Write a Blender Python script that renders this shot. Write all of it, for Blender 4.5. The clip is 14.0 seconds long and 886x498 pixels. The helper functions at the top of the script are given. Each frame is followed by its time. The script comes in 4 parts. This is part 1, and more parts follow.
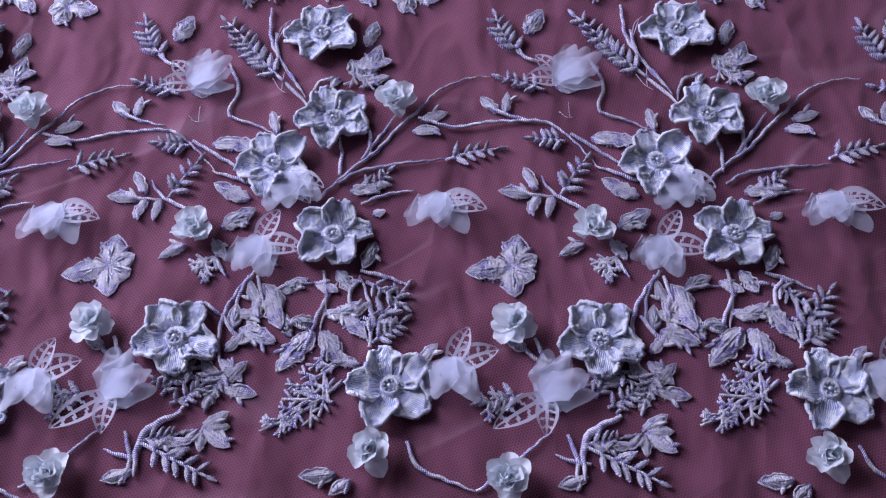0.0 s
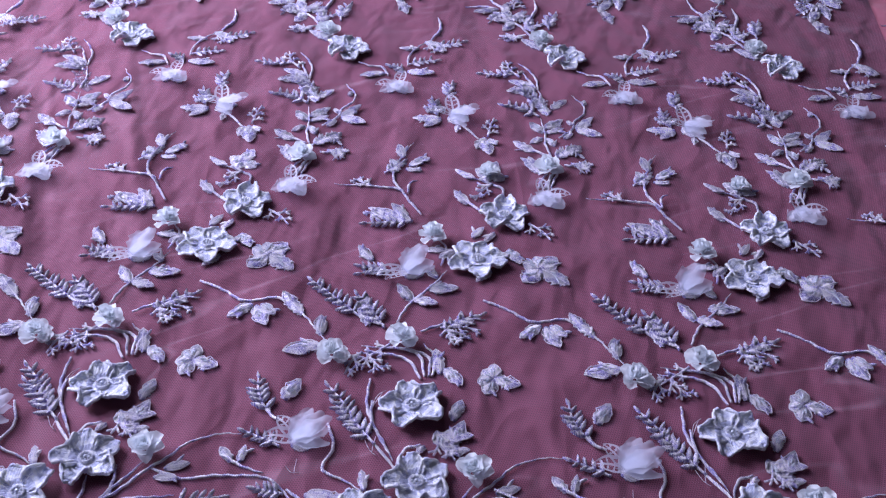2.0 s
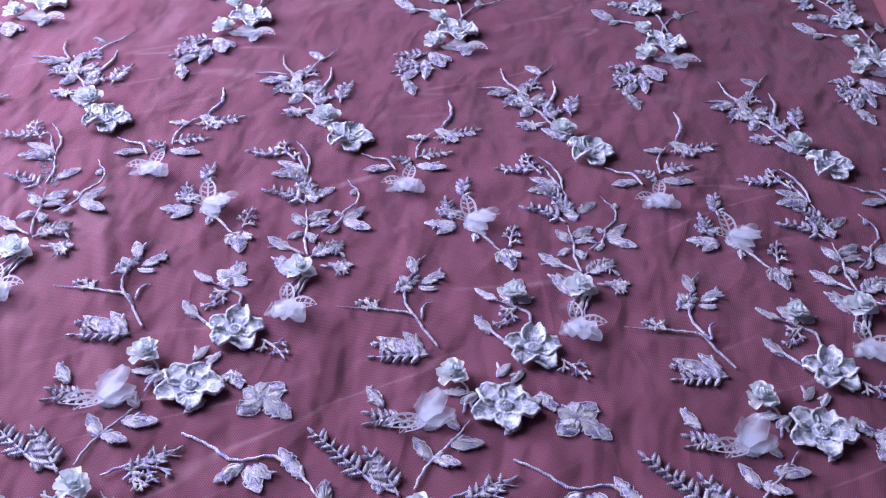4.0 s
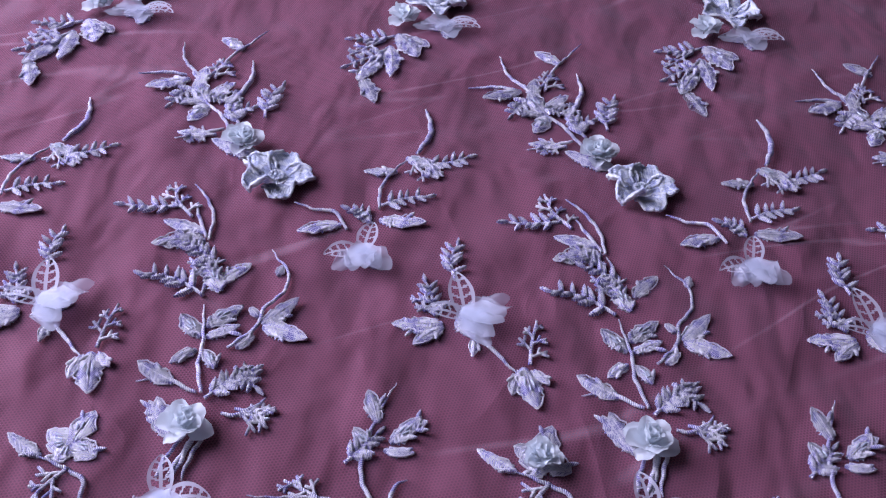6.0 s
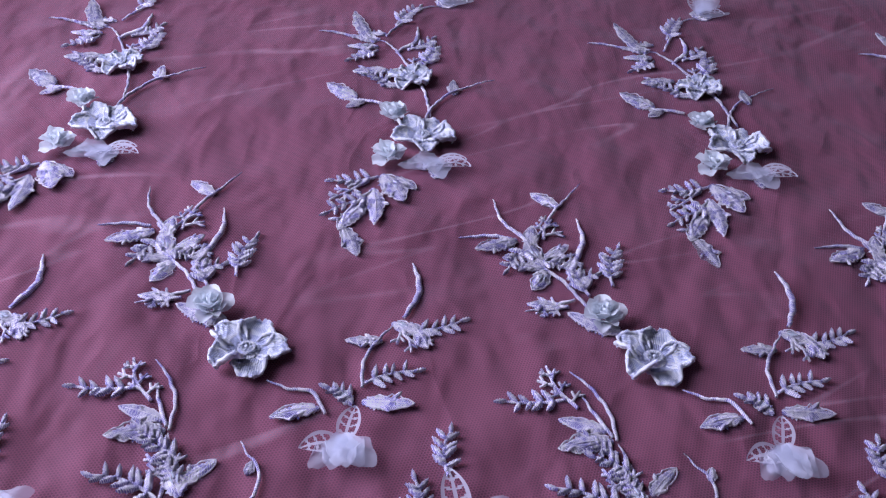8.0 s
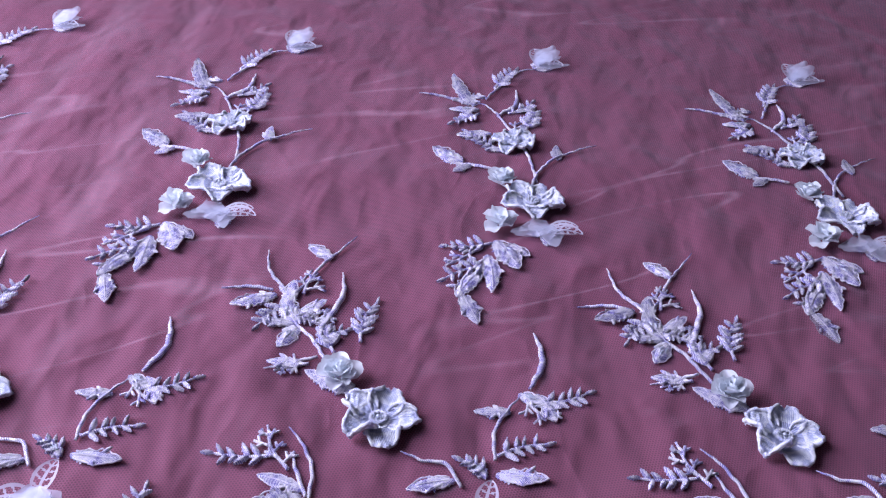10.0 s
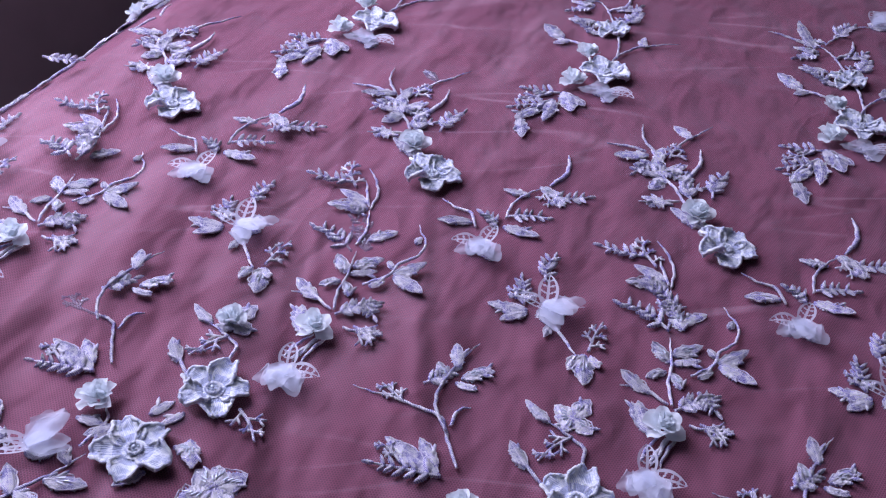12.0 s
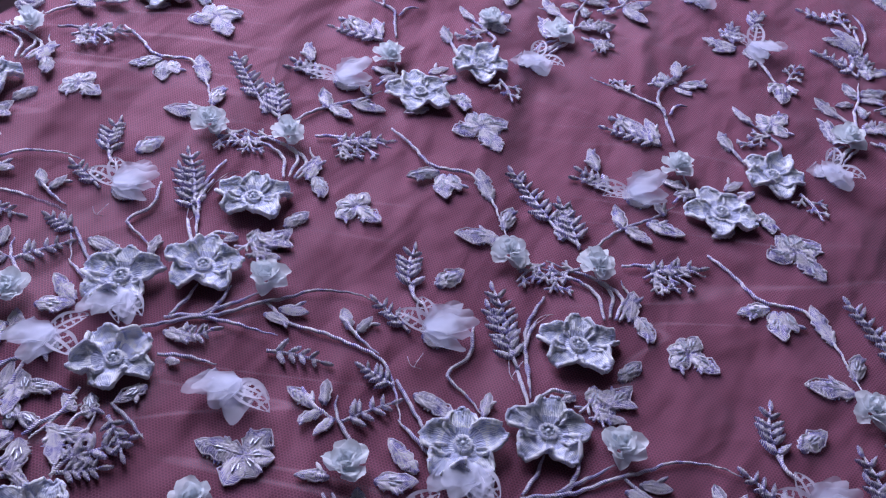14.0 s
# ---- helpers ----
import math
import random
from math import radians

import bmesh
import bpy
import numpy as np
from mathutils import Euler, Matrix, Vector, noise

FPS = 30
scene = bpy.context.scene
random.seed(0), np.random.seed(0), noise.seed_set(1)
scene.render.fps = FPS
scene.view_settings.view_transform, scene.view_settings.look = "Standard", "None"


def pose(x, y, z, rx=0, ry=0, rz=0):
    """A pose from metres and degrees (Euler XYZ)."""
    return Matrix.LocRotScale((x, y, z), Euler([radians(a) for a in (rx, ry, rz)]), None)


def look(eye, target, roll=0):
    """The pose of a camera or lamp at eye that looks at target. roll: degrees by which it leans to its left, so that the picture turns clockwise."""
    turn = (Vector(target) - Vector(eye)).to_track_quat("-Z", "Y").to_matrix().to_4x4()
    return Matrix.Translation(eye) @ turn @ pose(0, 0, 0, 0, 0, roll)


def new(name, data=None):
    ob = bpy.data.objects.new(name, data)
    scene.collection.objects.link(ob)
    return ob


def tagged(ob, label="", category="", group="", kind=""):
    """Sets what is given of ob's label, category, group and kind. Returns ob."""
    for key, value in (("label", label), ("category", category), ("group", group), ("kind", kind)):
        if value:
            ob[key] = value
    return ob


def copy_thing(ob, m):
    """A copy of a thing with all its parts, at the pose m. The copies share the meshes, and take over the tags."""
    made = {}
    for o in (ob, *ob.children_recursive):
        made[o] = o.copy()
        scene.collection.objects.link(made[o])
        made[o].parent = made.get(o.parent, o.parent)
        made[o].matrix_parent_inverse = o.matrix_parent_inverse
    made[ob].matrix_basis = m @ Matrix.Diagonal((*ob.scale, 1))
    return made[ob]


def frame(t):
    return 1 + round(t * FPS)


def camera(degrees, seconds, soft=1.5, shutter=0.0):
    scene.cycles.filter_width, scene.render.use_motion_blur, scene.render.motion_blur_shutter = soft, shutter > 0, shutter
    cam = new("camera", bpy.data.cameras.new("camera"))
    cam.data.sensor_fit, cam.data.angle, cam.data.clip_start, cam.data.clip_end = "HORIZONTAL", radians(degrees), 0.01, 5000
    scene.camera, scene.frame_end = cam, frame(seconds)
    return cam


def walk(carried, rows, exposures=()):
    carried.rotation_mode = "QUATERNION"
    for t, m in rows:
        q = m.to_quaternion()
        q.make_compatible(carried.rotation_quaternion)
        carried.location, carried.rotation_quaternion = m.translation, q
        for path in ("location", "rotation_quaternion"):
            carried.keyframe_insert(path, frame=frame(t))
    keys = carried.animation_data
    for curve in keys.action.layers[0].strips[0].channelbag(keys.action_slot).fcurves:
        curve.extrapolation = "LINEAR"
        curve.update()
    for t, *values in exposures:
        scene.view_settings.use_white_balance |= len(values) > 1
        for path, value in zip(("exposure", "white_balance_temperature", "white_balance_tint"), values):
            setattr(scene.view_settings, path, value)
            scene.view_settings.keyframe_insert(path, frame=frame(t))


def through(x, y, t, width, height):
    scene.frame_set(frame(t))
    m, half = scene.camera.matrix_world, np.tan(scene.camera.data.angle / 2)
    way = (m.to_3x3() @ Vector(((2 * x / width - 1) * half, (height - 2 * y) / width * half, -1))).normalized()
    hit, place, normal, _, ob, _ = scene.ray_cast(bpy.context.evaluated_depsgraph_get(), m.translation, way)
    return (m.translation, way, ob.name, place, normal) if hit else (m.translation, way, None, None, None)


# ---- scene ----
cam = camera(47.35, 14.0, soft=1.15)
PATH = [
    (0, (0.0300, 0.0460, 0.5360), (-0.0045, 0.9540, -1.2460), -1.5),
    (0.5, (0.0320, -0.0450, 0.5400), (-0.0470, 1.1630, -1.0530), -1.2),
    (1, (0.0148, -0.0492, 0.5574), (-0.0052, 0.2955, 0.1958), 0.90),
    (1.5, (0.0087, -0.0154, 0.5793), (-0.0181, 0.3465, 0.2353), 1.21),
    (2, (-0.0001, -0.0037, 0.5886), (-0.0343, 0.3691, 0.2572), 1.89),
    (2.5, (0.0062, -0.0074, 0.5976), (-0.0316, 0.3718, 0.2738), 2.04),
    (3, (-0.0091, 0.0139, 0.6074), (-0.0441, 0.3987, 0.2900), 2.05),
    (3.2, (-0.0216, 0.0274, 0.6055), (-0.0525, 0.4151, 0.2913), 2.66),
    (5.3, (-0.0665, 0.3825, 0.4661), (-0.0828, 0.7488, 0.1262), 3.36),
    (5.5, (-0.0696, 0.4089, 0.4441), (-0.0847, 0.7759, 0.1048), 3.25),
    (6, (-0.0759, 0.4651, 0.4290), (-0.0872, 0.8294, 0.0867), 3.38),
    (6.5, (-0.0772, 0.5025, 0.4293), (-0.0875, 0.8751, 0.0960), 3.11),
    (7, (-0.0809, 0.5234, 0.4298), (-0.0897, 0.9006, 0.1018), 3.39),
    (7.5, (-0.0847, 0.5445, 0.4274), (-0.0919, 0.9272, 0.1057), 3.46),
    (7.7, (-0.0845, 0.5502, 0.4289), (-0.0913, 0.9349, 0.1096), 3.37),
    (9.8, (-0.1328, 0.5690, 0.4429), (-0.1489, 0.9664, 0.1399), 3.13),
    (10, (-0.1486, 0.5603, 0.4480), (-0.1704, 0.9583, 0.1461), 3.17),
    (10.5, (-0.1696, 0.5245, 0.4586), (-0.2124, 0.9214, 0.1574), 3.14),
    (11, (-0.1787, 0.4614, 0.4769), (-0.2466, 0.8533, 0.1739), 3.48),
    (11.5, (-0.1996, 0.3822, 0.4911), (-0.2953, 0.7649, 0.1839), 3.86),
    (12, (-0.2125, 0.3111, 0.4912), (-0.3369, 0.6781, 0.1752), 4.51),
    (12.5, (-0.2234, 0.2402, 0.4812), (-0.3624, 0.5946, 0.1570), 5.93),
    (13, (-0.2248, 0.1826, 0.4742), (-0.3750, 0.5202, 0.1374), 6.51),
    (13.5, (-0.2209, 0.1252, 0.4681), (-0.3749, 0.4518, 0.1223), 7.03),
    (14, (-0.2055, 0.0741, 0.4597), (-0.3581, 0.3942, 0.1072), 7.44),
]
EXPOSURES = [(0.0, 0.14), (1.0, 0.12), (3.2, 0.36), (5.3, -0.10), (7.7, -0.14), (10.0, 0.07), (11.0, -0.06), (12.5, -0.48), (14.0, -0.38)]
walk(cam, [(t, look(eye, target, roll)) for t, eye, target, roll in PATH], EXPOSURES)

# ---- light: a room with one wide window in the wall to the left ----
world = bpy.data.worlds.new("sky")
scene.world = world
world.use_nodes = True
sky = world.node_tree.nodes.new("ShaderNodeTexSky")
sky.sky_type, sky.sun_disc = "NISHITA", False
sky.sun_elevation, sky.sun_rotation = radians(35), radians(200)
world.node_tree.links.new(sky.outputs[0], world.node_tree.nodes["Background"].inputs[0])
world.node_tree.nodes["Background"].inputs[1].default_value = 0.10

WINDOW = dict(y0=0.1, y1=1.9, z0=0.20, z1=1.12)
lamp = bpy.data.lights.new("window_light", "AREA")
lamp.shape, lamp.size, lamp.size_y = "RECTANGLE", 0.85, 1.6
lamp.energy, lamp.color = 72.0, (0.733, 0.720, 1.0)
lamp_ob = new("window_light", lamp)
lamp_ob.matrix_basis = look((-1.25, 1.02, 0.67), (0.0, 0.75, 0.0))


# ---- materials ----
def material(name):
    m = bpy.data.materials.new(name)
    m.use_nodes = True
    t = m.node_tree
    return m, t, t.nodes["Principled BSDF"]


def node(t, kind, **settings):
    n = t.nodes.new(kind)
    for key, value in settings.items():
        n.inputs[key.replace("_", " ")].default_value = value
    return n


def ramp(t, source, a, b, lo=0.0, hi=1.0):
    r = t.nodes.new("ShaderNodeValToRGB")
    r.color_ramp.elements[0].position, r.color_ramp.elements[1].position = lo, hi
    r.color_ramp.elements[0].color, r.color_ramp.elements[1].color = (*a, 1), (*b, 1)
    t.links.new(source, r.inputs[0])
    return r.outputs[0]


def bump(t, bsdf, source, strength, distance, before=None):
    b = node(t, "ShaderNodeBump", Strength=strength, Distance=distance)
    t.links.new(source, b.inputs["Height"])
    if before:
        t.links.new(before, b.inputs["Normal"])
    t.links.new(b.outputs[0], bsdf.inputs["Normal"])
    return b.outputs[0]


def thread(name, dark, light, rough=0.42, pitch=0.7, sheen=0.3, fuzz=0.0, patchy=0.17, vary=0.70):
    """Satin-stitched thread: fine ridges that follow the stitch; its gleam and shade are put into uneven colour."""
    m, t, p = material(name)
    uv = t.nodes.new("ShaderNodeUVMap")
    w = node(t, "ShaderNodeTexWave", Scale=0.314 / pitch, Distortion=2.4, Detail=3.0, Detail_Scale=0.8)
    w.bands_direction = "X"
    t.links.new(uv.outputs[0], w.inputs["Vector"])
    co = t.nodes.new("ShaderNodeTexCoord")
    n = node(t, "ShaderNodeTexNoise", Scale=330.0, Detail=4.0, Roughness=0.65)
    t.links.new(co.outputs["Object"], n.inputs["Vector"])
    mix = t.nodes.new("ShaderNodeMath")
    mix.operation = "MULTIPLY_ADD"
    mix.inputs[1].default_value = 0.45 - 0.22 * fuzz
    t.links.new(w.outputs["Fac"], mix.inputs[0])
    t.links.new(n.outputs["Fac"], mix.inputs[2])
    # patches some millimetres across paint in satin turned to or from the light
    patch = node(t, "ShaderNodeTexNoise", Scale=120.0, Detail=1.0)
    t.links.new(co.outputs["Object"], patch.inputs["Vector"])
    satin_shade = node(t, "ShaderNodeMapRange", From_Min=0.35, From_Max=0.65, To_Min=-patchy, To_Max=patchy)
    t.links.new(patch.outputs["Fac"], satin_shade.inputs["Value"])
    uneven = t.nodes.new("ShaderNodeMath")
    t.links.new(mix.outputs[0], uneven.inputs[0])
    t.links.new(satin_shade.outputs[0], uneven.inputs[1])
    colour = ramp(t, uneven.outputs[0], dark, light, 0.46 - 0.10 * fuzz, 0.83 - 0.09 * fuzz)
    info = t.nodes.new("ShaderNodeObjectInfo")
    hsv = t.nodes.new("ShaderNodeHueSaturation")
    mr = node(t, "ShaderNodeMapRange", To_Min=vary, To_Max=1.22)
    t.links.new(info.outputs["Random"], mr.inputs["Value"])
    t.links.new(mr.outputs[0], hsv.inputs["Value"])
    t.links.new(colour, hsv.inputs["Color"])
    t.links.new(hsv.outputs[0], p.inputs["Base Color"])
    p.inputs["Roughness"].default_value = rough
    p.inputs["Sheen Weight"].default_value = sheen
    p.inputs["Specular IOR Level"].default_value = 0.7 - 0.5 * fuzz
    first = bump(t, p, w.outputs["Fac"], 0.9 - 0.35 * fuzz, 0.0010)
    bump(t, p, n.outputs["Fac"], 0.7 + 0.3 * fuzz, 0.0013 + 0.0012 * fuzz, first)
    return m


THREAD = thread("silver_lilac_thread", (0.13, 0.10, 0.48), (0.97, 0.93, 1.0), rough=0.38, pitch=0.95, sheen=0.2, patchy=0.22)
PETAL = thread("petal_stitching", (0.36, 0.41, 0.64), (0.90, 0.93, 1.0), rough=0.66, pitch=0.85, sheen=0.4, fuzz=0.7, vary=0.84)
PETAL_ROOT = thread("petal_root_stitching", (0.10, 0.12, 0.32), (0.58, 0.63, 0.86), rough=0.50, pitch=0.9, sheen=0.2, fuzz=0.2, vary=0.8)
EDGE = thread("petal_edge_cord", (0.44, 0.47, 0.78), (0.96, 0.98, 1.0), rough=0.62, pitch=0.8, sheen=0.4, fuzz=0.5, vary=0.88)
OUTLINE = thread("leaf_outline_cord", (0.60, 0.53, 0.80), (0.98, 0.94, 1.0), rough=0.45, pitch=0.8, vary=0.85)
CORD = thread("stem_cord", (0.20, 0.16, 0.56), (0.98, 0.94, 1.0), rough=0.38, pitch=1.25, sheen=0.2, patchy=0.18)


def chiffon_material(name, colour, clear, through=0.35):
    m, t, p = material(name)
    co = t.nodes.new("ShaderNodeTexCoord")
    n = node(t, "ShaderNodeTexNoise", Scale=140.0, Detail=4.0)
    t.links.new(co.outputs["Object"], n.inputs["Vector"])
    t.links.new(ramp(t, n.outputs["Fac"], [c * 0.86 for c in colour], colour, 0.3, 0.7), p.inputs["Base Color"])
    p.inputs["Roughness"].default_value = 0.55
    p.inputs["Sheen Weight"].default_value = 0.4
    bump(t, p, n.outputs["Fac"], 0.3, 0.0008)
    soft = node(t, "ShaderNodeBsdfTranslucent", Color=(*colour, 1))
    mix = node(t, "ShaderNodeMixShader", Fac=through)
    t.links.new(p.outputs[0], mix.inputs[1])
    t.links.new(soft.outputs[0], mix.inputs[2])
    gap = t.nodes.new("ShaderNodeBsdfTransparent")
    last = node(t, "ShaderNodeMixShader", Fac=clear)
    t.links.new(mix.outputs[0], last.inputs[1])
    t.links.new(gap.outputs[0], last.inputs[2])
    t.links.new(last.outputs[0], t.nodes["Material Output"].inputs["Surface"])
    return m


ROSE = chiffon_material("rose_chiffon", (0.80, 0.85, 0.90), 0.04)
VEIL = chiffon_material("bud_organza", (0.74, 0.78, 0.93), 0.65)
CUTWORK = chiffon_material("cutwork_organza", (0.66, 0.66, 0.78), 0.34, 0.3)

BEAD, _t, _p = material("clear_bead")
_p.inputs["Base Color"].default_value = (0.52, 0.56, 0.66, 1)
_p.inputs["Metallic"].default_value, _p.inputs["Roughness"].default_value = 0.2, 0.34


def crumple(t, bsdf, depth):
    """Soft crumples and sharper creases pressed into a cloth."""
    co = t.nodes.new("ShaderNodeTexCoord")
    soft = node(t, "ShaderNodeTexNoise", Scale=20.0, Detail=2.0, Roughness=0.42, Distortion=0.2)
    mp = t.nodes.new("ShaderNodeMapping")
    mp.inputs["Scale"].default_value, mp.inputs["Rotation"].default_value = (16.0, 9.0, 1.0), (0, 0, radians(14))
    t.links.new(co.outputs["Object"], mp.inputs["Vector"])
    along = t.nodes.new("ShaderNodeMapping")
    along.inputs["Scale"].default_value, along.inputs["Rotation"].default_value = (1.25, 0.7, 1.0), (0, 0, radians(12))
    t.links.new(co.outputs["Object"], along.inputs["Vector"])
    t.links.new(along.outputs[0], soft.inputs["Vector"])
    sharp = node(t, "ShaderNodeTexNoise", Scale=1.0, Detail=2.0, Distortion=0.5)
    t.links.new(mp.outputs[0], sharp.inputs["Vector"])
    mid = t.nodes.new("ShaderNodeMath")
    mid.operation = "SUBTRACT"
    mid.inputs[1].default_value = 0.5
    t.links.new(sharp.outputs["Fac"], mid.inputs[0])
    ridge = t.nodes.new("ShaderNodeMath")
    ridge.operation = "ABSOLUTE"
    t.links.new(mid.outputs[0], ridge.inputs[0])
    both = t.nodes.new("ShaderNodeMath")
    both.operation = "MULTIPLY_ADD"
    both.inputs[1].default_value = -0.5
    t.links.new(ridge.outputs[0], both.inputs[0])
    t.links.new(soft.outputs["Fac"], both.inputs[2])
    # long gathers where the cloth is drawn towards the window
    run = t.nodes.new("ShaderNodeMapping")
    run.vector_type = "TEXTURE"
    run.inputs["Scale"].default_value, run.inputs["Rotation"].default_value = (0.80, 0.085, 1.0), (0, 0, radians(112))
    t.links.new(co.outputs["Object"], run.inputs["Vector"])
    gather = node(t, "ShaderNodeTexNoise", Scale=1.0, Detail=2.0, Roughness=0.5, Distortion=0.3)
    t.links.new(run.outputs[0], gather.inputs["Vector"])
    across = t.nodes.new("ShaderNodeSeparateXYZ")
    t.links.new(co.outputs["Object"], across.inputs[0])
    drawn = node(t, "ShaderNodeMapRange", From_Min=-0.15, From_Max=-0.45, To_Min=0.0, To_Max=3.2)
    t.links.new(across.outputs["X"], drawn.inputs["Value"])
    whole = t.nodes.new("ShaderNodeMath")
    whole.operation = "MULTIPLY_ADD"
    t.links.new(gather.outputs["Fac"], whole.inputs[0])
    near = node(t, "ShaderNodeMapRange", From_Min=1.15, From_Max=0.80)
    t.links.new(across.outputs["Y"], near.inputs["Value"])
    pull = t.nodes.new("ShaderNodeMath")
    pull.operation = "MULTIPLY"
    t.links.new(drawn.outputs[0], pull.inputs[0])
    t.links.new(near.outputs[0], pull.inputs[1])
    t.links.new(pull.outputs[0], whole.inputs[1])
    t.links.new(both.outputs[0], whole.inputs[2])
    return bump(t, bsdf, whole.outputs[0], 1.0, depth)


def cloth_material():
    m, t, p = material("pink_underlay_cloth")
    co = t.nodes.new("ShaderNodeTexCoord")
    broad = node(t, "ShaderNodeTexNoise", Scale=7.0, Detail=4.0)
    fine = node(t, "ShaderNodeTexNoise", Scale=900.0, Detail=2.0)
    for n in (broad, fine):
        t.links.new(co.outputs["Object"], n.inputs["Vector"])
    t.links.new(ramp(t, broad.outputs["Fac"], (0.43, 0.120, 0.176), (0.50, 0.152, 0.215), 0.3, 0.7), p.inputs["Base Color"])
    p.inputs["Roughness"].default_value = 0.75
    p.inputs["Sheen Weight"].default_value = 0.15
    bump(t, p, fine.outputs["Fac"], 0.25, 0.0004, crumple(t, p, 0.014))
    return m


def tulle_material():
    """Fine hexagonal net: threads where three waves meet, clear between them; doubled creases show paler, and lit folds
    are painted on as pale bands.
    """
    m, t, p = material("mauve_tulle")
    co = t.nodes.new("ShaderNodeTexCoord")
    total = None
    for turn in (15, 75, 135):
        mp = t.nodes.new("ShaderNodeMapping")
        mp.inputs["Rotation"].default_value = (0, 0, radians(turn))
        t.links.new(co.outputs["Object"], mp.inputs["Vector"])
        w = node(t, "ShaderNodeTexWave", Scale=0.314 / 0.0016, Distortion=0.0)
        t.links.new(mp.outputs[0], w.inputs["Vector"])
        if total is None:
            total = w.outputs["Fac"]
        else:
            a = t.nodes.new("ShaderNodeMath")
            a.operation = "ADD"
            t.links.new(total, a.inputs[0])
            t.links.new(w.outputs["Fac"], a.inputs[1])
            total = a.outputs[0]
    net = node(t, "ShaderNodeMapRange", From_Min=0.9, From_Max=2.3, To_Min=0.72, To_Max=0.36)
    t.links.new(total, net.inputs["Value"])
    # creases
    mp = t.nodes.new("ShaderNodeMapping")
    mp.vector_type = "TEXTURE"
    mp.inputs["Scale"].default_value, mp.inputs["Rotation"].default_value = (0.70, 0.115, 1.0), (0, 0, radians(27))
    t.links.new(co.outputs["Object"], mp.inputs["Vector"])
    n = node(t, "ShaderNodeTexNoise", Scale=1.7, Detail=1.0, Distortion=0.7)
    t.links.new(mp.outputs[0], n.inputs["Vector"])
    d = t.nodes.new("ShaderNodeMath")
    d.operation = "SUBTRACT"
    d.inputs[1].default_value = 0.5
    t.links.new(n.outputs["Fac"], d.inputs[0])
    e = t.nodes.new("ShaderNodeMath")
    e.operation = "ABSOLUTE"
    t.links.new(d.outputs[0], e.inputs[0])
    crease = node(t, "ShaderNodeMapRange", From_Min=0.0, From_Max=0.016, To_Min=0.30, To_Max=0.0)
    t.links.new(e.outputs[0], crease.inputs["Value"])
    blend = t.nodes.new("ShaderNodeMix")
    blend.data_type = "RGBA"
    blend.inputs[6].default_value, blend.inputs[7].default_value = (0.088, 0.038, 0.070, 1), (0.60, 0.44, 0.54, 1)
    some = node(t, "ShaderNodeTexNoise", Scale=6.0, Detail=1.0)
    t.links.new(co.outputs["Object"], some.inputs["Vector"])
    here = node(t, "ShaderNodeMapRange", From_Min=0.45, From_Max=0.62)
    t.links.new(some.outputs["Fac"], here.inputs["Value"])
    amount = t.nodes.new("ShaderNodeMath")
    amount.operation = "MULTIPLY"
    t.links.new(crease.outputs[0], amount.inputs[0])
    t.links.new(here.outputs[0], amount.inputs[1])
    # pale bands towards the window: light on the folds, put into the net's colour
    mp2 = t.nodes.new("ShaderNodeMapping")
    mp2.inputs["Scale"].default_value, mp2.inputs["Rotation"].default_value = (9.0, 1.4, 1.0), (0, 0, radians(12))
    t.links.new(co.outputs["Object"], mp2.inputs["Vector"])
    lit_fold = node(t, "ShaderNodeTexNoise", Scale=1.6, Detail=4.0, Roughness=0.6)
    t.links.new(mp2.outputs[0], lit_fold.inputs["Vector"])
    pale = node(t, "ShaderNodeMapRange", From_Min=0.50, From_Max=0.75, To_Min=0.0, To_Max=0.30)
    t.links.new(lit_fold.outputs["Fac"], pale.inputs["Value"])
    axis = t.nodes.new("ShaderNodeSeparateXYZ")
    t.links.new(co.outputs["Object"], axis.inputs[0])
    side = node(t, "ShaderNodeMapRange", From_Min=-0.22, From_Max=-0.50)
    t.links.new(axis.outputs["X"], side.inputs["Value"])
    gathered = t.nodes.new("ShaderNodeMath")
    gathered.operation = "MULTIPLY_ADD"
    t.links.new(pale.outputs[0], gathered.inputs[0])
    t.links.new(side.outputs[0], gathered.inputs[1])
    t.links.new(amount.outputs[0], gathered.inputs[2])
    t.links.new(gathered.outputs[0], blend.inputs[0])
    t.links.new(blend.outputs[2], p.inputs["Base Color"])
    p.inputs["Roughness"].default_value = 0.85
    p.inputs["Specular IOR Level"].default_value = 0.08
    p.inputs["Sheen Weight"].default_value = 0.3
    p.inputs["Sheen Tint"].default_value = (0.9, 0.6, 0.8, 1)
    crumple(t, p, 0.014)
    gap = t.nodes.new("ShaderNodeBsdfTransparent")
    mix = t.nodes.new("ShaderNodeMixShader")
    t.links.new(net.outputs[0], mix.inputs[0])
    t.links.new(gap.outputs[0], mix.inputs[1])
    t.links.new(p.outputs[0], mix.inputs[2])
    t.links.new(mix.outputs[0], t.nodes["Material Output"].inputs["Surface"])
    return m


def plain(name, a, b, scale, rough):
    m, t, p = material(name)
    co = t.nodes.new("ShaderNodeTexCoord")
    n = node(t, "ShaderNodeTexNoise", Scale=scale, Detail=5.0)
    t.links.new(co.outputs["Object"], n.inputs["Vector"])
    t.links.new(ramp(t, n.outputs["Fac"], a, b, 0.3, 0.7), p.inputs["Base Color"])
    p.inputs["Roughness"].default_value = rough
    bump(t, p, n.outputs["Fac"], 0.2, 0.002)
    return m


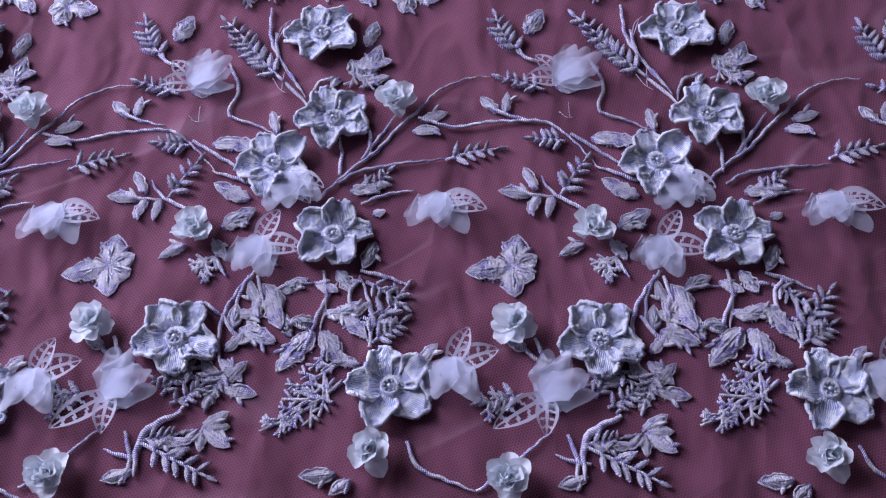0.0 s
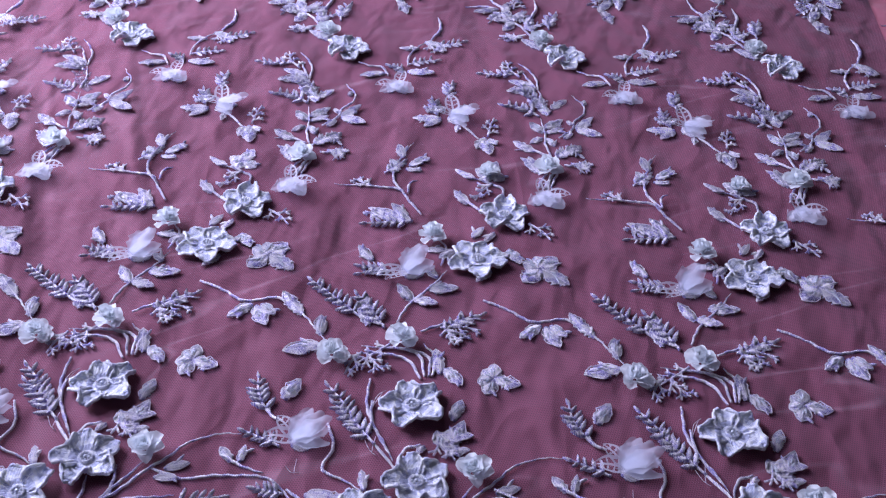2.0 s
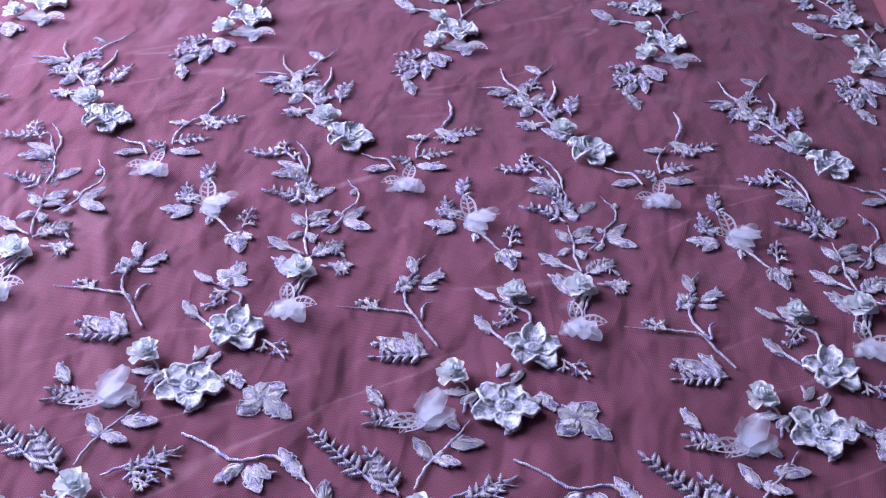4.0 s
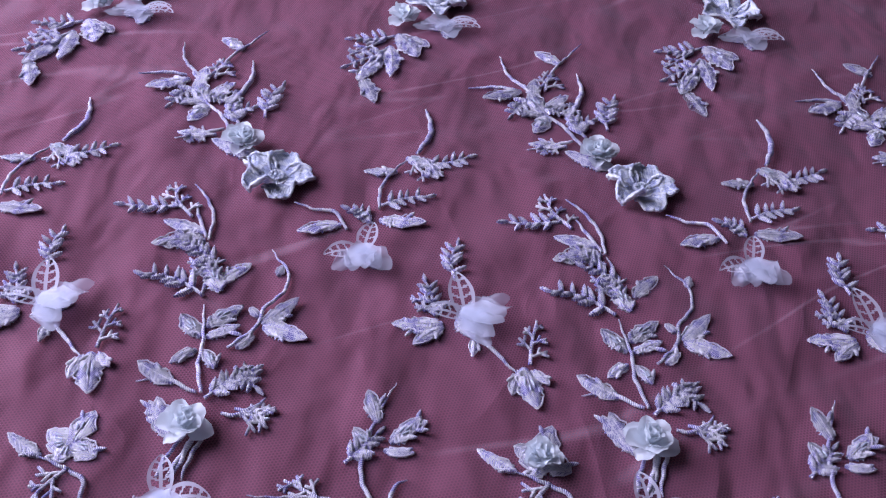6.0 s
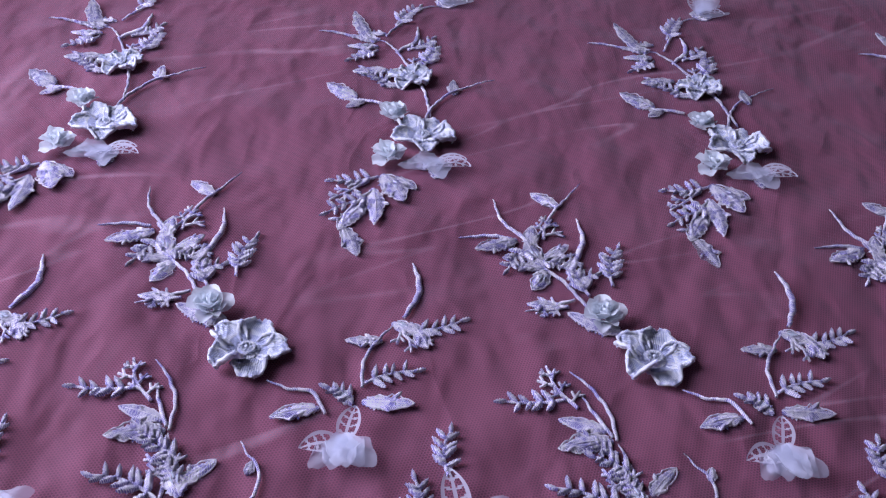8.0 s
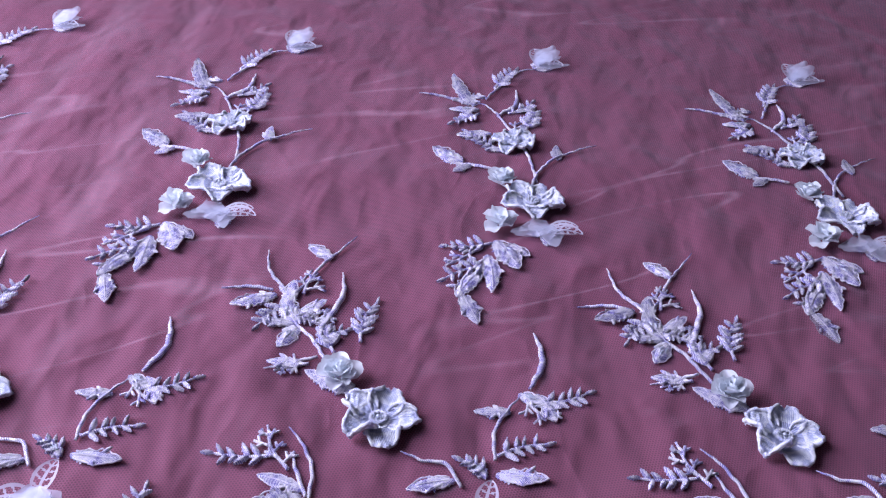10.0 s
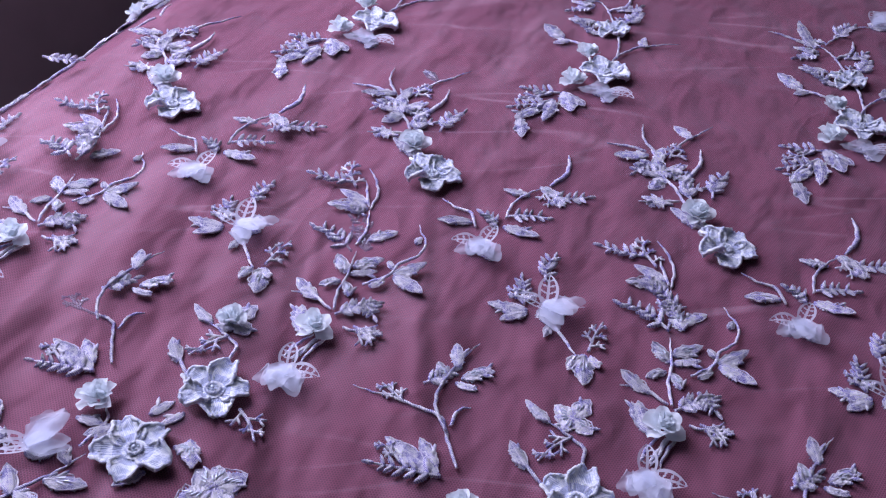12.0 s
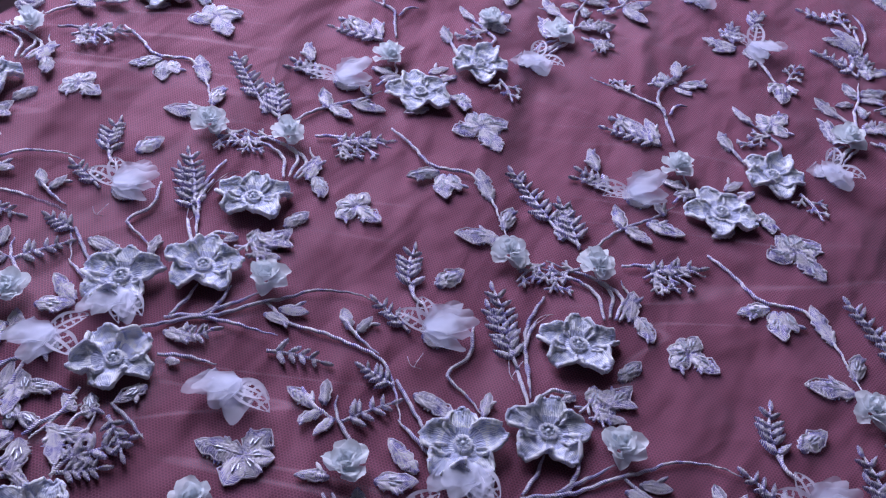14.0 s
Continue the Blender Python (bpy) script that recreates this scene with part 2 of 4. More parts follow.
CLOTH, TULLE = cloth_material(), tulle_material()
WALL = plain("wall_paint", (0.20, 0.19, 0.20), (0.25, 0.24, 0.25), 6, 0.8)
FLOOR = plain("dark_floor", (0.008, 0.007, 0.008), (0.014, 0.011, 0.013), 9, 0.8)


# ---- mesh helpers ----
def mesh(name, verts, faces, mat, uvs=None, smooth=True):
    me = bpy.data.meshes.new(name)
    me.from_pydata([tuple(map(float, v)) for v in verts], [], faces)
    me.materials.append(mat)
    if uvs is not None:
        layer = me.uv_layers.new(name="UVMap")
        idx = np.empty(len(me.loops), dtype=np.int32)
        me.loops.foreach_get("vertex_index", idx)
        layer.data.foreach_set("uv", np.asarray(uvs, dtype=np.float32)[idx].ravel())
    me.polygons.foreach_set("use_smooth", [smooth] * len(me.polygons))
    me.update()
    return me


def part(name, me, parent, m=None, label=""):
    ob = new(name, me)
    ob.parent = parent
    if m is not None:
        ob.matrix_basis = m
    return tagged(ob, label) if label else ob


def join(*pieces):
    """Several (verts, faces, uvs) as one."""
    v, f, u = [], [], []
    for verts, faces, uvs in pieces:
        base = len(v)
        v += [tuple(p) for p in verts]
        u += [tuple(p) for p in uvs]
        f += [tuple(base + i for i in face) for face in faces]
    return v, f, u


def grid(fn, nu, nv):
    """A sheet: fn(u, v) with u, v from 0 to 1 gives (x, y, z), (mm, mm)."""
    v, t = [], []
    for i in range(nu + 1):
        for j in range(nv + 1):
            p, q = fn(i / nu, j / nv)
            v.append(p)
            t.append(q)
    n = nv + 1
    f = [(i * n + j, (i + 1) * n + j, (i + 1) * n + j + 1, i * n + j + 1) for i in range(nu) for j in range(nv)]
    return v, f, t


def tube(points, radii, sides=6, twist=0.0):
    """A round cord along points, closed at both ends; UV runs slanted so that the thread winds round it."""
    pts = [Vector(p) for p in points]
    v, t, f = [], [], []
    run = 0.0
    for i, p in enumerate(pts):
        a = (pts[min(i + 1, len(pts) - 1)] - pts[max(i - 1, 0)]).normalized()
        side = a.cross(Vector((0, 0, 1)))
        side = side.normalized() if side.length > 1e-6 else Vector((1, 0, 0))
        up = side.cross(a)
        if i:
            run += (p - pts[i - 1]).length * 1000
        for s in range(sides):
            w = 2 * math.pi * s / sides
            v.append(p + radii[i] * (math.cos(w) * side + math.sin(w) * up))
            t.append((run + twist * (s if s <= sides / 2 else sides - s), s))
    for i in range(len(pts) - 1):
        for s in range(sides):
            b = (s + 1) % sides
            f.append((i * sides + s, i * sides + b, (i + 1) * sides + b, (i + 1) * sides + s))
    f.append(tuple(range(sides - 1, -1, -1)))
    f.append(tuple((len(pts) - 1) * sides + s for s in range(sides)))
    return v, f, t


def curve_points(pts, step=0.0025):
    """A smooth line through pts."""
    p = [Vector(q) for q in pts]
    p = [2 * p[0] - p[1], *p, 2 * p[-1] - p[-2]]
    out = []
    for i in range(1, len(p) - 2):
        n = max(2, int((p[i + 1] - p[i]).length / step))
        for k in range(n):
            t = k / n
            out.append(0.5 * (2 * p[i] + (p[i + 1] - p[i - 1]) * t + (2 * p[i - 1] - 5 * p[i] + 4 * p[i + 1] - p[i + 2]) * t * t
                              + (3 * p[i] - p[i - 1] - 3 * p[i + 1] + p[i + 2]) * t ** 3))
    return out + [p[-2]]


# ---- the cloth, and how the pattern repeats across it ----
WX = (0.24877, -0.07319, 0.10655, -0.04074, 0.00816, -0.01919, 0.01077, 0.00022)
WY = (0.00602, -0.01221, 0.05213, -0.02927, -0.00519, 0.00400, 0.00087, -0.00068)
LEFT, RIGHT, NEAR, FAR = -0.80, 0.455, -0.05, 1.95
rng = random.Random(7)


def height(x, y):
    """How high the cloth lies: low wrinkles, and a fall over the table's edges."""
    h = 0.0010 * noise.noise((x * 8, y * 8, 0.3)) + 0.0005 * noise.noise((x * 24 + 3, y * 17, 1.7))
    r = 1 - abs(noise.noise((x * 5 + 1.3 * y, y * 11 - 2.0 * x, 5.1)))
    h += 0.0010 * r ** 7
    fold = 1 - abs(noise.noise((x * 11 + 2.4 * y, y * 1.6, 9.4)))
    h += 0.0050 * fold ** 3 * min(1.0, max(0.0, (-0.28 - x) * 3.0))
    left = max(0.0, LEFT - x)
    right = max(0.0, x - RIGHT)
    return h - 2.2 * left ** 1.5 - min(1.0, 3.2 * right ** 1.4)


def spread(k, y):
    """The shift from the pattern's own column to column k at the height y of the pattern."""
    b = (k, k * y, k * y * y, k * y ** 3, k * k, k * k * y, k * k * y * y, k ** 3)
    turn = math.atan2(2 * k * (WY[4] + WY[5] * y + WY[6] * y * y), 0.24)
    return sum(a * c for a, c in zip(b, WX)), sum(a * c for a, c in zip(b, WY)), turn


COLUMNS = (-1, -2, -3, 1, 2)


def settle(ob, x, y, turn=0.0, lift=0.0, skip=()):
    """Lays a finished thing at its place and repeats it in every column of the lace."""
    ob.matrix_basis = pose(x, y, height(x, y) + lift, 0, 0, math.degrees(turn))
    for k in (c for c in COLUMNS if c not in skip):
        dx, dy, more = spread(k, y)
        X, Y = x + dx, y + dy
        if max(LEFT - 0.10, -0.46 - 0.75 * Y) < X < min(RIGHT + 0.005, 0.24 + 0.26 * Y):
            e = 0.035
            east, west, north, south = height(X + e, Y), height(X - e, Y), height(X, Y + e), height(X, Y - e)
            sx, sy = (east - west) / (2 * e), (north - south) / (2 * e)
            z = max(height(X, Y), (east + west + north + south) / 4) + lift + (0.0006 if X < -0.3 else 0.0)
            copy_thing(ob, Matrix.Translation((X, Y, z)) @ pose(0, 0, 0, math.degrees(math.atan(sy)), -math.degrees(math.atan(sx)), 0)
                       @ pose(0, 0, 0, 0, 0, math.degrees(turn + more) + rng.uniform(-3, 3)))


def finish(ob):
    x, y = ob["x"], ob["y"]
    del ob["x"], ob["y"]
    settle(ob, x, y, 0.0, 0.0006)


def thing(name, label, category, group):
    return tagged(new(name), label, category, group)


# ---- structure ----
def sheet(name, lift, mat, step, label, end=0.22):
    nx, ny = int((RIGHT + 0.25 - LEFT + 0.45) / step), int((FAR - NEAR) / step)
    x0, x1 = LEFT - 0.42, RIGHT + end
    v = [(x0 + (x1 - x0) * i / nx, NEAR + (FAR - NEAR) * j / ny) for i in range(nx + 1) for j in range(ny + 1)]
    v = [(x, y, height(x, y) + lift) for x, y in v]
    n = ny + 1
    f = [(i * n + j, (i + 1) * n + j, (i + 1) * n + j + 1, i * n + j + 1) for i in range(nx) for j in range(ny)]
    return tagged(new(name, mesh(name, v, f, mat)), label, "cloth", kind="structure")


def slab(name, lo, hi, mat, label="", category=""):
    v = [(x, y, z) for x in (lo[0], hi[0]) for y in (lo[1], hi[1]) for z in (lo[2], hi[2])]
    f = [(0, 1, 3, 2), (4, 6, 7, 5), (0, 4, 5, 1), (2, 3, 7, 6), (0, 2, 6, 4), (1, 5, 7, 3)]
    return tagged(new(name, mesh(name, v, f, mat, smooth=False)), label, category, kind="structure")


sheet("underlay_cloth", -0.0012, CLOTH, 0.006, "dusky pink cloth spread over a table, softly wrinkled")
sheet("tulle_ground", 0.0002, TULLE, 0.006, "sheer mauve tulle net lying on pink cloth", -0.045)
table = tagged(new("table"), "plain grey table standing under the spread cloth", "table")
for lo, hi, name in [((-0.78, -0.02, -0.05), (0.42, 1.92, -0.012), "tabletop")] + [((x, y, -0.75), (x + 0.06, y + 0.06, -0.05), "leg") for x in (-0.72, 0.30) for y in (0.04, 1.80)]:
    block = slab(name, lo, hi, WALL)
    del block["kind"]
    block.parent = table
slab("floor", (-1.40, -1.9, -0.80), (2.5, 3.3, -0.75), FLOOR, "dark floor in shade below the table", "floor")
slab("ceiling", (-1.40, -1.9, 1.85), (2.5, 3.3, 1.95), WALL, "plain pale ceiling", "ceiling")
slab("wall_east", (2.4, -1.9, -0.75), (2.5, 3.3, 1.85), WALL, "plain pale wall", "wall")
slab("wall_north", (-1.40, 3.2, -0.75), (2.4, 3.3, 1.85), WALL, "plain pale wall", "wall")
slab("wall_south", (-1.40, -1.9, -0.75), (2.4, -1.8, 1.85), WALL, "plain pale wall", "wall")
slab("wall_west_low", (-1.40, -1.8, -0.75), (-1.30, 3.2, WINDOW["z0"]), WALL, "plain pale wall below a window", "wall")
slab("wall_west_high", (-1.40, -1.8, WINDOW["z1"]), (-1.30, 3.2, 1.85), WALL, "plain pale wall above a window", "wall")
slab("wall_west_near", (-1.40, -1.8, WINDOW["z0"]), (-1.30, WINDOW["y0"], WINDOW["z1"]), WALL, "plain pale wall beside a window", "wall")
slab("wall_west_far", (-1.40, WINDOW["y1"], WINDOW["z0"]), (-1.30, 3.2, WINDOW["z1"]), WALL, "plain pale wall beside a window", "wall")


# ---- kinds of things ----
def pack(name, mats, *pieces):
    """One mesh out of pieces, each with a material of its own."""
    v, f, u = join(*pieces)
    me = mesh(name, v, f, mats[0], u)
    which = []
    for i, piece in enumerate(pieces):
        which += [min(i, len(mats) - 1)] * len(piece[1])
    for m in mats[1:]:
        me.materials.append(m)
    me.polygons.foreach_set("material_index", which)
    return me


def petal_mesh(seed, length, width):
    """A stitched petal with a ruffled outline, a hollow along its middle and a corded edge."""
    r = random.Random(seed)
    a, b, c = r.uniform(0, 6), r.uniform(0, 6), r.uniform(0, 9)
    notch, flare = r.uniform(0.0, 0.12), r.uniform(0.8, 1.2)

    def at(u, v):
        s = 2 * v - 1
        reach = length * (0.15 + 0.85 * u * (1 - 0.45 * abs(s) ** 2.5 - notch * max(0, 1 - 2.4 * abs(s))))
        reach += u ** 3 * length * (0.030 * math.sin(8.5 * s + a) + 0.014 * math.sin(17 * s + b) + 0.013 * math.cos(math.pi * 18 * v))
        half = width * 0.5 * (0.20 + 0.80 * math.sin(math.pi * (0.06 + 0.58 * u)) ** 1.5)
        x = half * s * (1 + 0.05 * math.sin(8 * u + b))
        z = 0.0014 + 0.0030 * math.sin(u * 1.9) + flare * u * u * (0.0030 * abs(s) ** 2.2 - 0.0010 * (1 - s * s))
        z += u ** 3 * 0.0016 * math.sin(5.0 * s + b) + 0.0016 * u * noise.noise((x * 190 + c, reach * 190, c)) + 0.0008 * noise.noise((x * 820 + c, reach * 820, c))
        z += 0.0007 * math.exp(-((u - 0.86) / 0.09) ** 2)
        return (x, reach, z), (s * width * 520 * (0.35 + 0.65 * u), u * length * 1000)

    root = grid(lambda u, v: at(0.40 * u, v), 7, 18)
    top = grid(lambda u, v: at(0.40 + 0.60 * u, v), 14, 27)
    rim = [at(u / 12, 0)[0] for u in range(3, 12)] + [at(1, v / 18)[0] for v in range(0, 19)] + [at(1 - u / 12, 1)[0] for u in range(1, 10)]
    rim = [(x * 0.96, y - 0.0009, z + 0.0001 + 0.0002 * math.sin(2.1 * i + a)) for i, (x, y, z) in enumerate(rim)]
    rr = [(0.00135 + 0.00028 * math.sin(1.7 * i + c)) * (1 - 0.5 * (2 * i / (len(rim) - 1) - 1) ** 6) for i in range(len(rim))]
    skirt = grid(lambda u, v: (lambda p: ((p[0][0] * (1 - 0.10 * u), p[0][1] * (1 - 0.08 * u), p[0][2] - 0.0028 * u), (v * 20, u * 3)))(at(1, v)), 1, 14)
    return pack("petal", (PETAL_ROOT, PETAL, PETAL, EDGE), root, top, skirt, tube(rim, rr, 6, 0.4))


def ball(r, sx=1.0, sz=1.0, n=8, m=5):
    v = [(0, 0, r * sz)]
    for i in range(1, m):
        for j in range(n):
            a, b = math.pi * i / m, 2 * math.pi * j / n
            v.append((r * sx * math.sin(a) * math.cos(b), r * math.sin(a) * math.sin(b), r * sz * math.cos(a)))
    v.append((0, 0, -r * sz))
    f = [(0, 1 + j, 1 + (j + 1) % n) for j in range(n)]
    for i in range(m - 2):
        f += [(1 + i * n + j, 1 + (i + 1) * n + j, 1 + (i + 1) * n + (j + 1) % n, 1 + i * n + (j + 1) % n) for j in range(n)]
    f += [(len(v) - 1, 1 + (m - 2) * n + (j + 1) % n, 1 + (m - 2) * n + j) for j in range(n)]
    return v, f, [(p[0] * 1000, p[1] * 1000) for p in v]


BEAD_MESH = mesh("bead", *ball(0.0014, 1, 0.8)[:2], BEAD)
SEED_MESH = mesh("seed_bead", *ball(0.0008)[:2], BEAD)
_c = join(*[([(x + 0.0030 * math.cos(a * 0.8976), y + 0.0030 * math.sin(a * 0.8976), z + 0.0061) for x, y, z in ball(0.0008, n=6, m=4)[0]], *ball(0.0008, n=6, m=4)[1:]) for a in range(7)])
BEAD_RING = mesh("bead_ring", _c[0], _c[1], BEAD)
BUGLE_MESH = mesh("bugle_bead", *tube([(0, -0.0019, 0), (0, 0.0019, 0)], [0.00045, 0.00045], 6)[:2], BEAD, smooth=False)
PETALS = [petal_mesh(s, 0.0254, 0.0214) for s in range(9)]
_c = tube([(0.0045 * math.cos(a * math.pi / 8), 0.0045 * math.sin(a * math.pi / 8), 0.0052) for a in range(17)], [0.0011] * 17, 6, 0.5)
RING = mesh("stitched_ring", _c[0], _c[1], EDGE, _c[2])
_c = grid(lambda u, v: ((0.0075 * u * math.cos(6.2832 * v), 0.0075 * u * math.sin(6.2832 * v), 0.0046 - 0.0012 * u), (v * 24, u * 6)), 3, 16)
HEART = mesh("flower_heart", _c[0], _c[1], PETAL, _c[2])


def flower(at, small=False):
    """Five stitched petals round a beaded heart."""
    r = random.Random(int(at[0] * 1e4) * 31 + int(at[1] * 1e4))
    ob = thing("embroidered_flower", "silvery lilac embroidered five-petal flower with beaded heart on tulle", "lace flower", "embroidered flowers")
    size = 0.80 if small else 1.0
    start = r.uniform(0, 72)
    for i in range(5):
        me = PETALS[(i * 2 + r.randrange(9)) % 9]
        m = pose(0, 0, 0.0006 * (i % 2), r.uniform(-3, 9), r.uniform(-5, 5), start + 72 * i + r.uniform(-5, 5)) @ Matrix.Diagonal((size * r.uniform(0.92, 1.06), size * r.uniform(0.92, 1.04), size * r.uniform(0.8, 1.3), 1))
        part("petal", me, ob, m)
    part("flower_heart", HEART, ob, Matrix.Scale(size, 4))
    part("stitched_ring", RING, ob, Matrix.Scale(size, 4))
    part("bead", BEAD_MESH, ob, pose(0, 0, 0.0062), "large clear bead")
    part("bead_ring", BEAD_RING, ob, pose(0, 0, 0, 0, 0, r.uniform(0, 50)), "ring of small clear beads")
    settle(ob, *at)


def chiffon_petal(seed, length, width, cup, mat, curl=0.25, limp=0.0, blunt=0.30, power=2.0):
    r = random.Random(seed)
    a, b = r.uniform(0, 6), r.uniform(0, 6)

    def at(u, v):
        s = 2 * v - 1
        half = width * 0.5 * (0.25 + 0.75 * math.sin(min(1.0, 0.08 + 0.92 * u) * math.pi * 0.62))
        y = length * u * (1 - blunt * abs(s) ** power * u)
        z = cup * length * (u ** 1.5) * 0.55 + cup * width * 0.35 * s * s - curl * length * max(0, u - 0.7) ** 1.3
        z += 0.0011 * u * math.sin(4 * s + a) + 0.0006 * u * math.sin(7 * u + 3 * s + b)
        z += limp * u * noise.noise((half * s * 170 + a, y * 170, b))
        y += 0.6 * limp * u * noise.noise((s * 2.4 + b, u * 2, a))
        return (half * s * (1 + 0.05 * math.sin(8 * u + a)), y, z), (s * 8, u * 10)

    v, f, t = grid(at, 10 if limp > 0.002 else 7, 10 if limp > 0.002 else 7)
    return mesh("chiffon_petal", v, f, mat, t)


OUTER = [chiffon_petal(s, 0.0158, 0.0142, 0.34, ROSE, 0.35, 0.0012, 0.40, 3.4) for s in range(4)]
MIDDLE = [chiffon_petal(10 + s, 0.0130, 0.0120, 0.50, ROSE, 0.35, 0.0012, 0.40, 3.4) for s in range(4)]
INNER = [chiffon_petal(20 + s, 0.0100, 0.0096, 0.62, ROSE, 0.5, 0.0010, 0.40, 3.4) for s in range(4)]


def rose(at, small=False, skip=()):
    """Layers of gathered chiffon petals."""
    r = random.Random(int(at[0] * 1e4) * 17 + int(at[1] * 1e4))
    ob = thing("chiffon_rose", "pale grey-white layered chiffon rose sewn onto embroidered tulle", "fabric rose", "chiffon roses")
    size = 0.80 if small else 0.90
    for kind, count, tilt, z, spin in ((OUTER, 7, 20, 0.0030, 0), (MIDDLE, 6, 40, 0.0060, 25), (INNER, 5, 58, 0.0078, 10)):
        for i in range(count):
            m = pose(0, 0, z * size, 0, 0, spin + 360 / count * i + r.uniform(-14, 14)) @ pose(0, 0.0012, 0, tilt + r.uniform(-16, 22), r.uniform(-22, 22), 0)
            part("chiffon_petal", kind[r.randrange(4)], ob, m @ Matrix.Diagonal((*[size * r.uniform(0.82, 1.12)] * 3, 1)))
    part("bead", SEED_MESH, ob, pose(0, 0, 0.010 * size))
    settle(ob, *at, skip=skip)


def leaf_mesh(length, width, seed, plump=0.0016, mat=None, bend=0.0, rib=True):
    """A padded satin-stitch leaf: two halves that fall from a midrib, with a toothed outline."""
    r = random.Random(seed)
    n = max(8, int(length / 0.0011))
    ragged = [[r.uniform(-0.20, 0.30) + (0.14 if i % 2 else -0.08) for _ in (0, 1)] for i in range(n + 1)]

    def at(u, v):
        s = 2 * v - 1
        half = width * 0.5 * (math.sin(math.pi * min(1, u * 0.97 + 0.03)) ** 0.75) * (1.15 - 0.35 * u) + 0.0003
        tooth = 1 + (ragged[int(round(u * n))][s > 0] if abs(s) > 0.9 else 0.0)
        x = half * s * tooth + bend * length * u * u
        z = -0.0004
        if abs(s) < 0.99:
            z = 0.0004 + plump * (1 - abs(s) ** 2.2) * (1 - 0.35 * math.exp(-(s * 6) ** 2)) * math.sin(math.pi * min(1, u * 0.9 + 0.08)) ** 0.5
            z += 0.00034 * (1 if int(round(u * n)) % 2 else -1)
        return (x, length * u, z), (u * length * 1000 + abs(s) * half * 900, s * half * 1000)

    if not rib:
        v, f, t = grid(at, n, 6)
        return mesh("leaflet", v, f, mat or THREAD, t)
    vein = [(bend * length * (0.9 * i / 8) ** 2, length * (0.02 + 0.9 * i / 8), (plump + 0.0002) * math.sin(math.pi * (0.1 + 0.85 * i / 8)) ** 0.5) for i in range(9)]
    spurs = []
    for i in range(int(length / 0.0105) if length > 0.012 else 0):
        u, side = r.uniform(0.05, 0.75), r.choice((-1, 1))
        ang, reach = side * r.uniform(0.5, 0.9), r.uniform(0.0045, 0.0085)
        p = Vector((side * width * 0.30 * math.sin(math.pi * u), length * u, 0.0006))
        q = [p + Vector((math.sin(ang) * reach * k, math.cos(ang) * reach * k, 0.0007 * k)) for k in (0, 0.3, 0.6, 0.85, 1.0)]
        spurs.append(tube(q, [0.0007, 0.0013, 0.0014, 0.0009, 0.0004], 6, 0.5))
    k = max(7, n // 2)
    loop = [at(i / k, 0)[0] for i in range(1, k)] + [(bend * length, length, 0.0004)] + [at(1 - i / k, 1)[0] for i in range(1, k)]
    outline = tube([(x, y, 0.0007) for x, y, z in loop], [0.00048 + 0.0001 * (i % 2) for i in range(len(loop))], 5, 0.4)
    mats = (THREAD, OUTLINE, OUTLINE) + (THREAD,) * len(spurs)
    return pack("leaf", mats, grid(at, n, 8), outline, tube(vein, [0.00042] * 9, 5, 0.4), *spurs)


def toward(a, b):
    """The turn that points +y from a to b."""
    return math.atan2(-(b[0] - a[0]), b[1] - a[1])


def spray(x, y):
    """One stretch of vine with all that grows on it."""
    ob = thing("embroidered_spray", "silvery lilac embroidered spray of vine, leaves and ferns on tulle", "lace spray", "embroidered sprays")
    ob["x"], ob["y"] = x, y
    return ob


def local(ob, p):
    return Vector((p[0] - ob["x"], p[1] - ob["y"], 0.0))


def leaf(ob, a, b, beaded=False):
    length = math.dist(a, b)
    seed = int(a[0] * 1e4) * 13 + int(b[1] * 1e4)
    r = random.Random(seed)
    width = min(max(length * r.uniform(0.29, 0.38), 0.0040), 0.0115) * (1.25 if beaded else 1.0)
    p = part("leaf", leaf_mesh(length, width, seed, bend=r.uniform(-0.18, 0.18)), ob, Matrix.Translation(local(ob, a)) @ pose(0, 0, 0, r.uniform(0, 5), r.uniform(-8, 8), math.degrees(toward(a, b))))
    if beaded:
        for i in range(3):
            part("bugle_bead", BUGLE_MESH, p, pose((i - 1) * width * 0.17, length * (0.42 + 0.13 * (i % 2)), 0.0024, 0, 0, (i - 1) * -14))


def stem(ob, *pts, thick=False):
    """A couched cord that runs along the tulle."""
    line = curve_points([local(ob, p) for p in pts], 0.0013)
    n = len(line)
    base = 0.00175 if thick else 0.00138
    radii = [base * (1.0 - 0.78 * (i / n) ** 3 - 0.30 * (1 - i / n) ** 6 + 0.08 * (-1) ** i + (0.35 * math.sin(math.pi * i / n) if thick else 0)) for i in range(n)]
    line = [Vector((p.x + 0.0003 * math.sin(i * 0.7), p.y + 0.0003 * math.cos(i * 0.9), 0.0008 + 0.0005 * math.sin(i * 0.25))) for i, p in enumerate(line)]
    v, f, t = tube(line, radii, 6, 0.55)
    part("vine_stem", mesh("vine_stem", v, f, CORD, t), ob)


